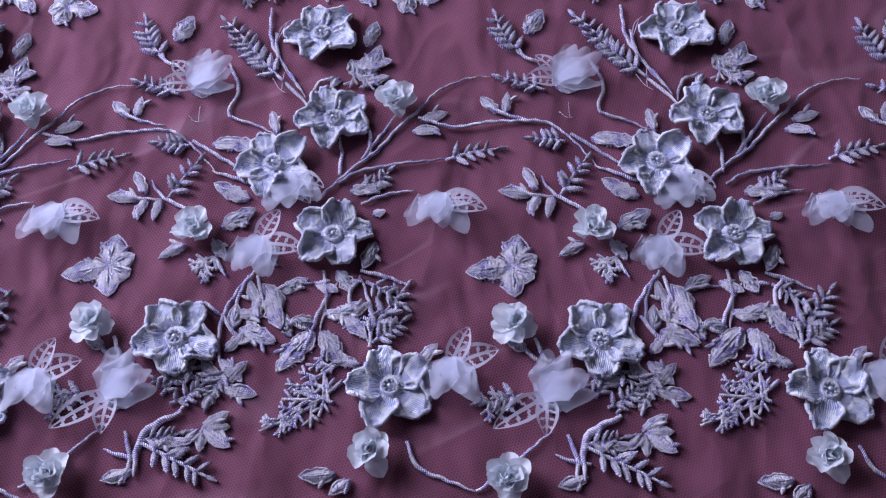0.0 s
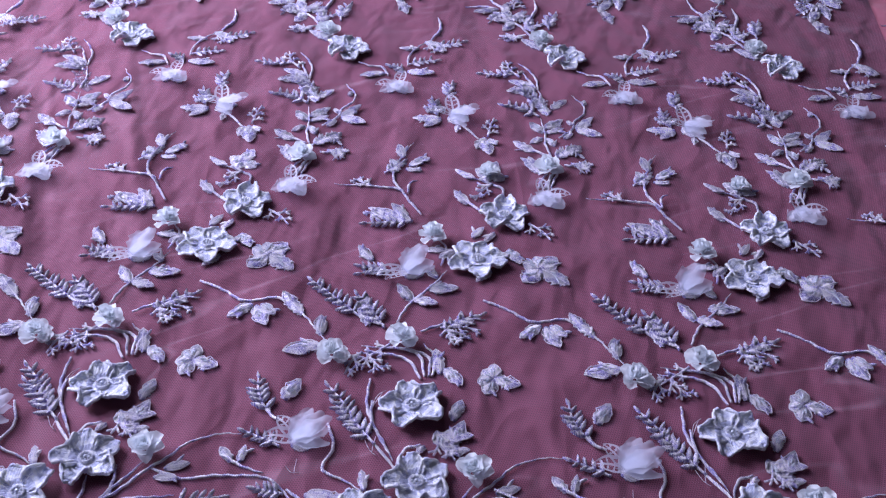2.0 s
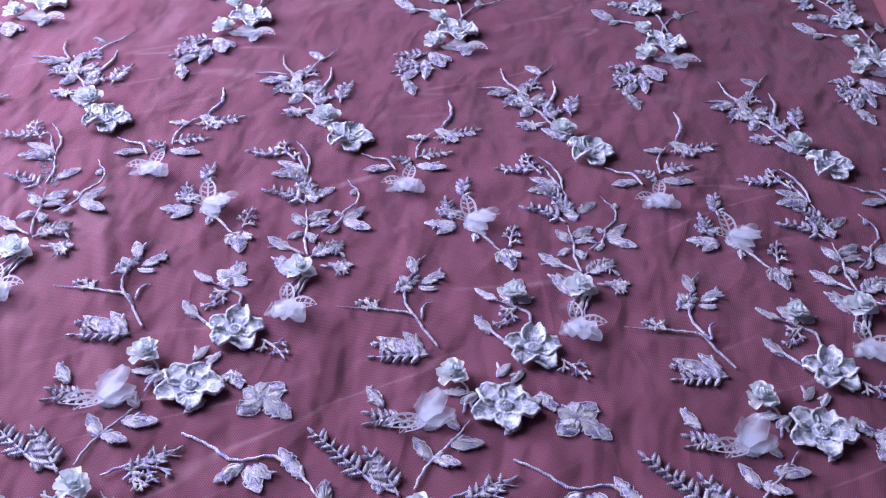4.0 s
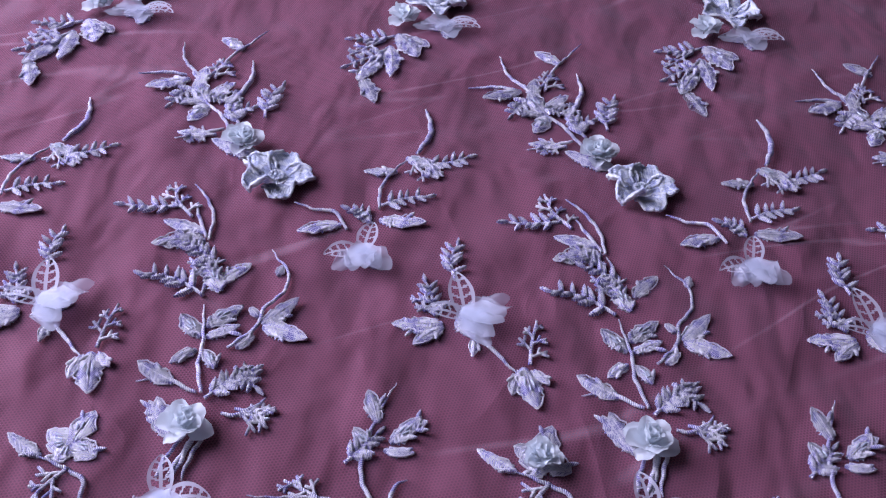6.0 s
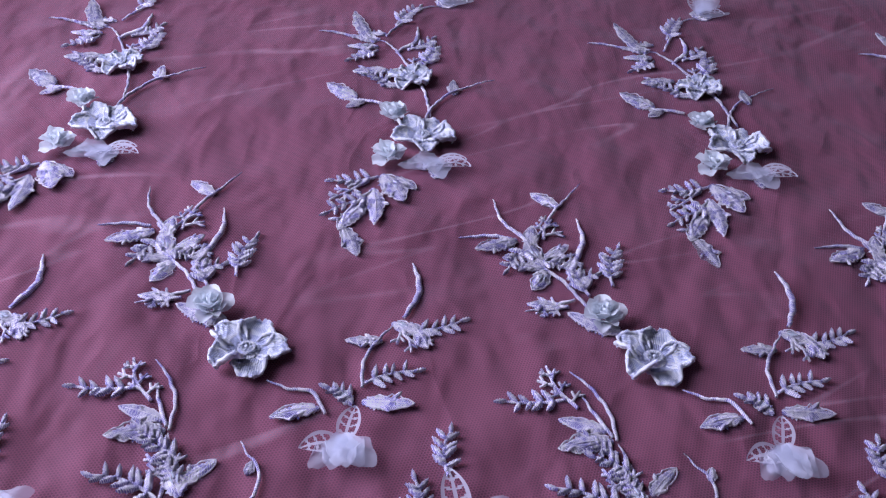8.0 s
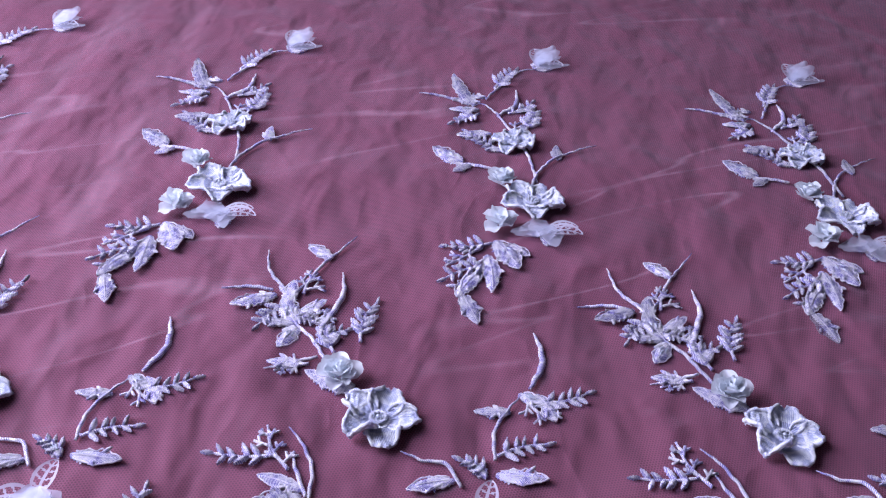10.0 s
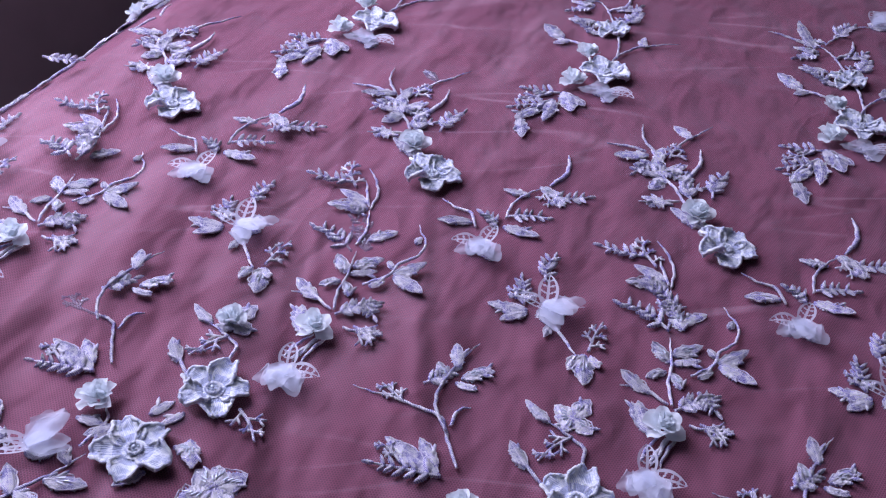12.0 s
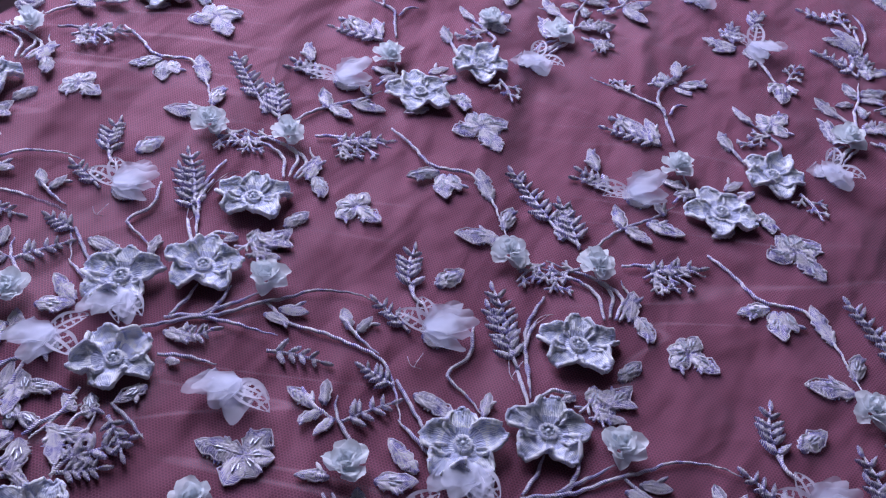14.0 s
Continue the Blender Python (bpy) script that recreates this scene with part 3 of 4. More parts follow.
def wisp(ob, *pts):
    """A loose thread, hair-thin, frayed into two ends."""
    line = curve_points([local(ob, p) for p in pts], 0.002)
    n = len(line)
    side = [p + Vector((0.0016 * k, 0.0030 * k, 0.0)) for k, p in enumerate(line[n // 3:n // 3 + 4])]
    pieces = [tube([p + Vector((0, 0, 0.0012)) for p in some], [0.00026] * len(some), 4, 0.3) for some in (line, side)]
    v, f, t = join(*pieces)
    part("loose_thread", mesh("loose_thread", v, f, OUTLINE, t), ob)


LEAFLETS = [leaf_mesh(0.0104, 0.0032, s, 0.0017, rib=False) for s in range(3)]


def fern(ob, a, b):
    """A stalk with padded leaflets in pairs and one at the tip."""
    length = math.dist(a, b)
    r = random.Random(int(a[0] * 1e4) * 7 + int(b[1] * 1e4))
    bow = r.uniform(-0.12, 0.12) * length
    line = [Vector((bow * math.sin(math.pi * i / 14), length * i / 14, 0.0008)) for i in range(15)]
    c = tube(line, [0.00125 - 0.0005 * i / 14 + 0.00015 * (-1) ** i for i in range(15)], 6, 0.5)
    stalk = part("fern_stalk", mesh("fern_stalk", c[0], c[1], CORD, c[2]), ob, Matrix.Translation(local(ob, a)) @ pose(0, 0, 0, 0, 0, math.degrees(toward(a, b))))
    count = max(4, int(length / 0.0080))
    for i in range(count):
        u = 0.18 + 0.76 * i / count
        p = Vector((bow * math.sin(math.pi * u), length * u, 0.0006))
        size = (1.08 - 0.50 * u) * min(1.15, 0.55 + length / 0.07) * r.uniform(0.85, 1.15)
        for side in (-1, 1):
            part("leaflet", LEAFLETS[r.randrange(3)], stalk, Matrix.Translation(p + Vector((0, r.uniform(-0.0012, 0.0012), 0))) @ pose(0, 0, 0, r.uniform(3, 16), r.uniform(-12, 12), side * -(54 + r.uniform(-10, 12)))
                 @ Matrix.Diagonal((size * 0.95, size, 1.15, 1)))
    part("leaflet", LEAFLETS[0], stalk, Matrix.Translation((0, length * 0.92, 0.0006)) @ Matrix.Diagonal((0.7, 0.75, 1, 1)))


def coral(ob, a, b):
    """A forked sprig with short blunt twigs."""
    length = math.dist(a, b)
    r = random.Random(int(a[0] * 1e4) * 5 + int(b[1] * 1e4))
    line = curve_points([(0, 0, 0.0008), (r.uniform(-0.1, 0.1) * length, length * 0.5, 0.001), (0, length, 0.0008)], 0.0016)
    c = tube(line, [0.0013 - 0.0005 * i / len(line) + 0.00012 * (-1) ** i for i in range(len(line))], 6, 0.5)
    stalk = part("sprig_stalk", mesh("sprig_stalk", c[0], c[1], CORD, c[2]), ob, Matrix.Translation(local(ob, a)) @ pose(0, 0, 0, 0, 0, math.degrees(toward(a, b))))
    count = max(4, int(length / 0.0058))
    for i in range(count):
        u = 0.15 + 0.8 * i / count
        q = line[int(u * (len(line) - 1))]
        reach = r.uniform(0.008, 0.014) * (1.15 - 0.5 * u)
        ang = radians(r.uniform(35, 60)) * (-1 if i % 2 else 1)
        twig = [q + Vector((math.sin(ang) * reach * s, math.cos(ang) * reach * s, 0.0003)) for s in (0, 0.2, 0.4, 0.6, 0.8, 1.0)]
        pieces = [tube(twig, [0.0008, 0.0011, 0.0009, 0.0012, 0.0010, 0.0009], 6, 0.5)]
        for s, k in ((-1, 2), (1, 3)):
            d = Vector((math.sin(ang + s * 0.85), math.cos(ang + s * 0.85), 0.04)) * reach * 0.5
            pieces.append(tube([twig[k], twig[k] + d * 0.5, twig[k] + d], [0.0008, 0.0010, 0.0008], 6, 0.5))
        v, f, t = join(*pieces)
        part("twig", mesh("twig", v, f, THREAD, t), stalk)


def cutwork(length, width):
    """A leaf of stiff organza with rows of openings cut through it."""
    nu, nv = 30, 14

    def at(u, v):
        s = 2 * v - 1
        half = width * 0.5 * math.sin(math.pi * (0.06 + 0.94 * u) ** 0.9) ** 0.8 + 0.0002
        return (half * s, length * u, 0.003 + 0.0045 * math.sin(2.4 * u) + 0.0012 * s * s), (s * 6, u * 20)

    v, f, t = grid(at, nu, nv)
    keep = []
    for q, face in enumerate(f):
        u, s = (q // nv + 0.5) / nu, abs(2 * (q % nv + 0.5) / nv - 1)
        row = ((u - 0.16 - 0.10 * s) / 0.19) % 1.0
        hole = 0.18 < s < 0.72 and 0.16 < u < 0.92 and 0.22 < row < 0.94
        if not hole:
            keep.append(face)
    return mesh("cutwork_leaf", v, keep, CUTWORK, t)


VEILS = [chiffon_petal(40 + s, 0.0290, 0.0172, 0.13, VEIL, 0.15, 0.0028, 0.58) for s in range(6)]


def bud(at, end, tip, tip2):
    """A puff of gathered organza over two cutwork leaves and a stitched calyx."""
    r = random.Random(int(at[0] * 1e4) * 11 + int(at[1] * 1e4))
    ob = thing("organza_bud", "sheer white organza bud over cutwork leaves on embroidered tulle", "fabric bud", "organza buds")
    c, e = Vector((*at, 0)), Vector((*end, 0))
    way = toward(at, end)
    root = (c - e).normalized() * 0.008
    for i in range(6):
        m = Matrix.Translation(root + Vector((0, 0, 0.003 + 0.0009 * i))) @ pose(0, 0, 0, 2 + 2.4 * i, r.uniform(-12, 12), math.degrees(way) + (-40, 38, -24, 22, 8, -8)[i] + r.uniform(-8, 8))
        part("organza_petal", VEILS[i], ob, m @ Matrix.Diagonal((r.uniform(0.9, 1.15), r.uniform(0.85, 1.1), 1, 1)))
    for q, w in ((tip, 0.0150), (tip2, 0.0125)):
        far = Vector((*q, 0)) - c
        base = root * 0.6
        span = max(0.024, (far - base).length)
        part("cutwork_leaf", cutwork(span, w), ob, Matrix.Translation(base) @ pose(0, 0, 0, 0, 0, math.degrees(math.atan2(-(far - base).x, (far - base).y))), "white cutwork leaf with openings")
    part("calyx", leaf_mesh(0.020, 0.011, r.randrange(999)), ob, Matrix.Translation(root * 1.25) @ pose(0, 0, 0, 0, 0, math.degrees(way) + 25))
    part("calyx", leaf_mesh(0.018, 0.010, r.randrange(999)), ob, Matrix.Translation(root * 1.25) @ pose(0, 0, 0, 0, 0, math.degrees(way) - 35))
    settle(ob, *at)


def trefoil(at, tip, big=False):
    """A loose cluster of beaded leaves that lies apart from the vines."""
    r = random.Random(int(at[0] * 1e4) * 3 + int(at[1] * 1e4))
    ob = thing("beaded_leaf_cluster", "cluster of beaded silvery lilac leaves lying alone on tulle", "lace leaf", "leaf clusters")
    size = math.dist(at, tip)
    for ang, k in ((0, 1.0), (95, 0.72), (-100, 0.78), (-165, 0.6), (140, 0.55)):
        p = part("leaf_blade", leaf_mesh(size * k, size * 0.50, r.randrange(999)), ob, pose(0, 0, 0.0004 * r.random(), 0, 0, ang + r.uniform(-12, 12)))
        for i in range(4 if big else 2):
            part("bugle_bead", BUGLE_MESH, p, pose((i - 1) * 0.0018, size * k * (0.4 + 0.09 * i), 0.0024, 0, 0, 20 - 14 * i))
    settle(ob, *at, toward(at, tip))


# ---- the pattern of one column, from the near edge to the far one ----
flower((-0.0459, 0.3263))
flower((-0.0512, 0.4101))
flower((-0.1316, 0.2596))
flower((-0.0085, 0.2314))
flower((-0.0860, 0.3760))
flower((-0.0635, 0.4770))
flower((-0.0295, 0.6450))
flower((-0.0105, 0.7073))
flower((0.0375, 0.9907))
flower((-0.1172, 1.2164))
flower((-0.1331, 1.3076), small=True)
rose((-0.0134, 0.4228))
rose((-0.1300, 0.3286))
rose((-0.1792, 0.2672))
rose((-0.0176, 0.1943))
rose((-0.1886, 0.1795))
rose((-0.1326, 0.5194))
rose((-0.0811, 0.5422))
rose((-0.0717, 0.6698))
rose((0.0093, 1.0223))
rose((-0.1424, 1.2405))
rose((-0.1412, 1.1826))
bud((-0.0752, 0.3594), (-0.0721, 0.3395), (-0.0586, 0.3587), (-0.0623, 0.3476))
bud((-0.0917, 0.3156), (-0.0962, 0.3008), (-0.0620, 0.3151), (-0.0829, 0.3336))
bud((0.0162, 0.3462), (0.0109, 0.3263), (0.0457, 0.3428), (0.0348, 0.3500))
bud((-0.1599, 0.2293), (-0.1497, 0.2392), (-0.1923, 0.2048), (-0.1635, 0.2062))
bud((0.0249, 0.2397), (0.0252, 0.2189), (0.0520, 0.2531), (0.0310, 0.2578))
bud((-0.1376, 0.4386), (-0.1236, 0.4508), (-0.1589, 0.4332), (-0.1539, 0.4467))
bud((-0.0844, 0.6270), (-0.0755, 0.6409), (-0.1171, 0.6107), (-0.1002, 0.6097))
bud((-0.0682, 0.8609), (-0.0534, 0.8565), (-0.0810, 0.8952), (-0.0890, 0.8629))
bud((-0.1377, 0.9050), (-0.1337, 0.8868), (-0.1601, 0.9018), (-0.1347, 0.9335))
bud((-0.1081, 1.1763), (-0.1191, 1.1570), (-0.0786, 1.1750), (-0.0920, 1.1824))
bud((-0.1116, 1.4574), (-0.0979, 1.4721), (-0.1202, 1.4807), (-0.0980, 1.4513))
trefoil((-0.1783, 0.3056), (-0.2052, 0.3011))
trefoil((-0.0054, 0.5129), (0.0161, 0.5131))
trefoil((0.0259, 0.6420), (0.0502, 0.6250), big=True)
rose((0.0269, 0.7843))
rose((-0.0297, 0.7685), small=True, skip=(-1,))
bud((0.0255, 0.7362), (0.0280, 0.7188), (0.0461, 0.7429), (0.0207, 0.7562))
trefoil((-0.0290, 0.7712), (-0.0195, 0.7904))

vine = spray(-0.1886, 0.1795)
stem(vine, (-0.1436, 0.1906), (-0.1541, 0.1920), (-0.1625, 0.1951))
leaf(vine, (-0.1451, 0.1844), (-0.1601, 0.1758))
stem(vine, (-0.2046, 0.1733), (-0.1918, 0.1826), (-0.1819, 0.1919), (-0.1646, 0.2082))
finish(vine)
vine = spray(-0.0176, 0.1943)
stem(vine, (0.0017, 0.2006), (0.0084, 0.1868), (0.0242, 0.1799), (0.0398, 0.1735))
leaf(vine, (-0.0355, 0.1830), (-0.0547, 0.1787))
leaf(vine, (-0.0275, 0.1800), (-0.0379, 0.1707))
stem(vine, (-0.0085, 0.2179), (-0.0138, 0.2067))
finish(vine)
vine = spray(-0.1599, 0.2293)
fern(vine, (-0.1420, 0.1985), (-0.1023, 0.1798))
stem(vine, (-0.1229, 0.2163), (-0.1397, 0.2065), (-0.1442, 0.1953), (-0.1436, 0.1797), thick=True)
leaf(vine, (-0.1106, 0.2069), (-0.0945, 0.1961))
leaf(vine, (-0.1106, 0.2069), (-0.1087, 0.1943))
leaf(vine, (-0.1122, 0.2069), (-0.1200, 0.1982))
leaf(vine, (-0.1091, 0.2085), (-0.0951, 0.2071))
fern(vine, (-0.1157, 0.2426), (-0.1450, 0.2307))
leaf(vine, (-0.1542, 0.2471), (-0.1733, 0.2402))
fern(vine, (-0.1299, 0.2211), (-0.1116, 0.2344))
stem(vine, (-0.1524, 0.2047), (-0.1475, 0.1906), (-0.1489, 0.1760))
fern(vine, (-0.1422, 0.2001), (-0.1217, 0.2045))
leaf(vine, (-0.1323, 0.1987), (-0.1169, 0.1989))
coral(vine, (-0.1847, 0.2269), (-0.1995, 0.2153))
fern(vine, (-0.1765, 0.2270), (-0.2004, 0.2218))
stem(vine, (-0.1358, 0.2308), (-0.1201, 0.2369), (-0.1031, 0.2312))
finish(vine)
vine = spray(-0.0085, 0.2314)
leaf(vine, (-0.0531, 0.2650), (-0.0739, 0.2414), beaded=True)
leaf(vine, (-0.0498, 0.2651), (-0.0350, 0.2468), beaded=True)
stem(vine, (-0.0213, 0.2553), (-0.0205, 0.2756), (-0.0283, 0.2997))
fern(vine, (-0.0217, 0.2654), (-0.0006, 0.2947))
fern(vine, (-0.0198, 0.2587), (-0.0022, 0.2724))
coral(vine, (-0.0350, 0.2353), (-0.0790, 0.2058))
coral(vine, (-0.0388, 0.2451), (-0.0638, 0.2284))
leaf(vine, (-0.0258, 0.2453), (-0.0422, 0.2484))
fern(vine, (-0.0254, 0.2738), (-0.0054, 0.2683))
leaf(vine, (-0.0407, 0.2805), (-0.0225, 0.2613))
stem(vine, (-0.0547, 0.2650), (-0.0588, 0.2515), (-0.0714, 0.2431))
coral(vine, (-0.0491, 0.2270), (-0.0768, 0.2074))
coral(vine, (-0.0392, 0.2223), (-0.0609, 0.2334))
coral(vine, (-0.0308, 0.2485), (-0.0521, 0.2483))
stem(vine, (-0.0283, 0.2997), (-0.0343, 0.2858), (-0.0268, 0.2687), (-0.0197, 0.2553))
finish(vine)
vine = spray(0.0249, 0.2397)
leaf(vine, (0.0083, 0.2473), (0.0169, 0.2584))
finish(vine)
vine = spray(-0.1316, 0.2596)
leaf(vine, (-0.1106, 0.2069), (-0.0981, 0.2183))
leaf(vine, (-0.1031, 0.2312), (-0.0830, 0.2243))
leaf(vine, (-0.1031, 0.2312), (-0.0915, 0.2478))
leaf(vine, (-0.1034, 0.2345), (-0.1169, 0.2449))
leaf(vine, (-0.1038, 0.2312), (-0.1111, 0.2188))
leaf(vine, (-0.0996, 0.2662), (-0.0993, 0.2817), beaded=True)
leaf(vine, (-0.0963, 0.2663), (-0.0750, 0.2574), beaded=True)
leaf(vine, (-0.0987, 0.2748), (-0.0838, 0.2767))
stem(vine, (-0.1087, 0.2747), (-0.1178, 0.2815), (-0.1277, 0.2797))
fern(vine, (-0.1353, 0.2259), (-0.1223, 0.2425))
stem(vine, (-0.1245, 0.2163), (-0.1159, 0.2278), (-0.1031, 0.2312))
leaf(vine, (-0.1034, 0.2527), (-0.0919, 0.2612))
leaf(vine, (-0.1046, 0.2477), (-0.0928, 0.2330))
stem(vine, (-0.1071, 0.2747), (-0.0959, 0.2612), (-0.0750, 0.2564))
fern(vine, (-0.1009, 0.2427), (-0.1087, 0.2214))
leaf(vine, (-0.0826, 0.2613), (-0.0933, 0.2697))
leaf(vine, (-0.1211, 0.2475), (-0.1367, 0.2390))
finish(vine)
vine = spray(-0.1792, 0.2672)
leaf(vine, (-0.1717, 0.2536), (-0.1842, 0.2602))
stem(vine, (-0.1675, 0.2604), (-0.1608, 0.2470), (-0.1505, 0.2438))
stem(vine, (-0.1792, 0.2603), (-0.1658, 0.2470), (-0.1536, 0.2421))
finish(vine)
vine = spray(-0.0917, 0.3156)
stem(vine, (-0.0940, 0.2992), (-0.1056, 0.2764), (-0.1069, 0.2543), (-0.1021, 0.2378))
stem(vine, (-0.0890, 0.2992), (-0.0845, 0.2853), (-0.0844, 0.2756))
leaf(vine, (-0.0848, 0.2888), (-0.0904, 0.2749))
leaf(vine, (-0.0534, 0.2701), (-0.0668, 0.2717), beaded=True)
leaf(vine, (-0.0814, 0.2888), (-0.0729, 0.2648))
leaf(vine, (-0.0724, 0.2802), (-0.0826, 0.2958), beaded=True)
leaf(vine, (-0.0661, 0.2615), (-0.0743, 0.2750), beaded=True)
leaf(vine, (-0.0858, 0.2801), (-0.0961, 0.2956))
stem(vine, (-0.0814, 0.2888), (-0.0683, 0.2941), (-0.0550, 0.2960))
stem(vine, (-0.0737, 0.2750), (-0.0632, 0.2683), (-0.0531, 0.2650))
stem(vine, (-0.0909, 0.3027), (-0.0982, 0.2886), (-0.0998, 0.2679))
finish(vine)
vine = spray(-0.0459, 0.3263)
leaf(vine, (-0.0208, 0.3229), (-0.0258, 0.3040), beaded=True)
leaf(vine, (-0.0426, 0.3038), (-0.0319, 0.2910), beaded=True)
leaf(vine, (-0.0747, 0.2889), (-0.0602, 0.2995), beaded=True)
stem(vine, (-0.0503, 0.3031), (-0.0476, 0.2856), (-0.0498, 0.2651))
leaf(vine, (-0.0487, 0.2753), (-0.0306, 0.2789))
leaf(vine, (-0.0379, 0.3576), (-0.0172, 0.3615))
fern(vine, (-0.0309, 0.3577), (-0.0142, 0.3728))
leaf(vine, (-0.0233, 0.3410), (-0.0159, 0.3448))
stem(vine, (-0.0284, 0.3033), (-0.0115, 0.2992), (0.0001, 0.2944))
fern(vine, (-0.0248, 0.2963), (-0.0022, 0.2809))
leaf(vine, (-0.0436, 0.2736), (-0.0257, 0.2807), beaded=True)
leaf(vine, (-0.0338, 0.2754), (-0.0215, 0.2824))
leaf(vine, (-0.0550, 0.2960), (-0.0412, 0.2892))
stem(vine, (-0.0547, 0.2650), (-0.0491, 0.2822), (-0.0415, 0.2961))
finish(vine)
vine = spray(-0.1300, 0.3286)
stem(vine, (-0.1304, 0.3404), (-0.1528, 0.3533), (-0.1611, 0.3646))
leaf(vine, (-0.1666, 0.3514), (-0.1862, 0.3531))
leaf(vine, (-0.1628, 0.3551), (-0.1730, 0.3691))
leaf(vine, (-0.1613, 0.3514), (-0.1692, 0.3383))
leaf(vine, (-0.1533, 0.3514), (-0.1579, 0.3365))
fern(vine, (-0.1490, 0.3514), (-0.1326, 0.3800))
stem(vine, (-0.1450, 0.3148), (-0.1334, 0.3185))
leaf(vine, (-0.1336, 0.3203), (-0.1500, 0.3130))
coral(vine, (-0.1140, 0.3132), (-0.1215, 0.3025))
stem(vine, (-0.1155, 0.3114), (-0.1076, 0.2991))
leaf(vine, (-0.1140, 0.3321), (-0.0938, 0.3432), beaded=True)
leaf(vine, (-0.1184, 0.3240), (-0.1096, 0.3104))
coral(vine, (-0.1200, 0.3114), (-0.1235, 0.2982))
stem(vine, (-0.1796, 0.3569), (-0.1666, 0.3514), (-0.1526, 0.3514))
finish(vine)
vine = spray(0.0162, 0.3462)
fern(vine, (0.0205, 0.3805), (0.0539, 0.3891))
stem(vine, (-0.0305, 0.3484), (-0.0136, 0.3559), (0.0019, 0.3586))
finish(vine)
vine = spray(-0.0752, 0.3594)
stem(vine, (-0.0451, 0.3632), (-0.0316, 0.3720), (-0.0108, 0.3766), (0.0205, 0.3813))
leaf(vine, (-0.0984, 0.3517), (-0.1223, 0.3580))
finish(vine)
vine = spray(-0.0860, 0.3760)
stem(vine, (-0.2357, 0.3983), (-0.2128, 0.3934), (-0.1846, 0.3995), (-0.1565, 0.4011), (-0.1428, 0.3936), (-0.1230, 0.3723))
leaf(vine, (-0.0862, 0.3995), (-0.0910, 0.4161))
leaf(vine, (-0.1266, 0.3916), (-0.0981, 0.3917))
stem(vine, (-0.1393, 0.3935), (-0.1166, 0.3793), (-0.1017, 0.3705))
stem(vine, (-0.0974, 0.3618), (-0.1156, 0.3686), (-0.1247, 0.3716))
finish(vine)
vine = spray(-0.0512, 0.4101)
stem(vine, (-0.0454, 0.3689), (-0.0445, 0.3841), (-0.0470, 0.3977))
stem(vine, (-0.0855, 0.4395), (-0.0738, 0.4274), (-0.0661, 0.4194))
stem(vine, (-0.0940, 0.4791), (-0.0907, 0.4602), (-0.0804, 0.4436), (-0.0702, 0.4274))
stem(vine, (-0.0531, 0.4436), (-0.0636, 0.4375), (-0.0681, 0.4234))
stem(vine, (-0.0990, 0.5003), (-0.0964, 0.4727), (-0.0839, 0.4479), (-0.0731, 0.4317))
leaf(vine, (-0.0494, 0.4436), (-0.0555, 0.4355))
finish(vine)
vine = spray(-0.0134, 0.4228)
stem(vine, (-0.0583, 0.3501), (-0.0386, 0.3727), (-0.0251, 0.3842), (-0.0117, 0.4017), (0.0037, 0.4194), (0.0159, 0.4335), (0.0337, 0.4428), (0.0509, 0.4444))
stem(vine, (-0.0269, 0.3834), (-0.0275, 0.3977), (-0.0298, 0.4095))
stem(vine, (-0.0320, 0.3804), (-0.0188, 0.4017), (-0.0121, 0.4135))
leaf(vine, (0.0040, 0.4096), (0.0205, 0.4171))
leaf(vine, (-0.0011, 0.4017), (0.0158, 0.4045))
leaf(vine, (-0.0296, 0.4457), (-0.0243, 0.4684), beaded=True)
leaf(vine, (-0.0429, 0.4580), (-0.0347, 0.4395), beaded=True)
leaf(vine, (-0.0347, 0.4395), (-0.0168, 0.4436))
leaf(vine, (-0.0434, 0.4534), (-0.0153, 0.4530))
coral(vine, (-0.0405, 0.4477), (-0.0265, 0.4335))
finish(vine)
vine = spray(-0.1376, 0.4386)
wisp(vine, (-0.0917, 0.4611), (-0.0926, 0.4742), (-0.0905, 0.4844), (-0.0850, 0.4900))
wisp(vine, (-0.0829, 0.4297), (-0.0880, 0.4335), (-0.0930, 0.4420))
wisp(vine, (-0.1330, 0.4085), (-0.1390, 0.4075), (-0.1440, 0.4120))
fern(vine, (-0.0855, 0.4395), (-0.1234, 0.4749))
stem(vine, (-0.1930, 0.4200), (-0.1810, 0.4112), (-0.1584, 0.4041))
leaf(vine, (-0.1828, 0.4112), (-0.1923, 0.4232))
leaf(vine, (-0.1781, 0.4112), (-0.1748, 0.4265))
fern(vine, (-0.1407, 0.3896), (-0.1613, 0.3915))
fern(vine, (-0.1649, 0.4554), (-0.1834, 0.4917))
stem(vine, (-0.1555, 0.4514), (-0.1649, 0.4554), (-0.1695, 0.4656))
stem(vine, (-0.1223, 0.4532), (-0.1143, 0.4337), (-0.1183, 0.4134), (-0.1009, 0.4061), (-0.0877, 0.3985))
fern(vine, (-0.1522, 0.4287), (-0.1817, 0.4390))
finish(vine)
vine = spray(-0.0635, 0.4770)
leaf(vine, (-0.0325, 0.4679), (-0.0284, 0.4885), beaded=True)
finish(vine)
vine = spray(-0.1326, 0.5194)
leaf(vine, (-0.1604, 0.4723), (-0.1511, 0.4921), beaded=True)
fern(vine, (-0.0965, 0.4488), (-0.1309, 0.4914))
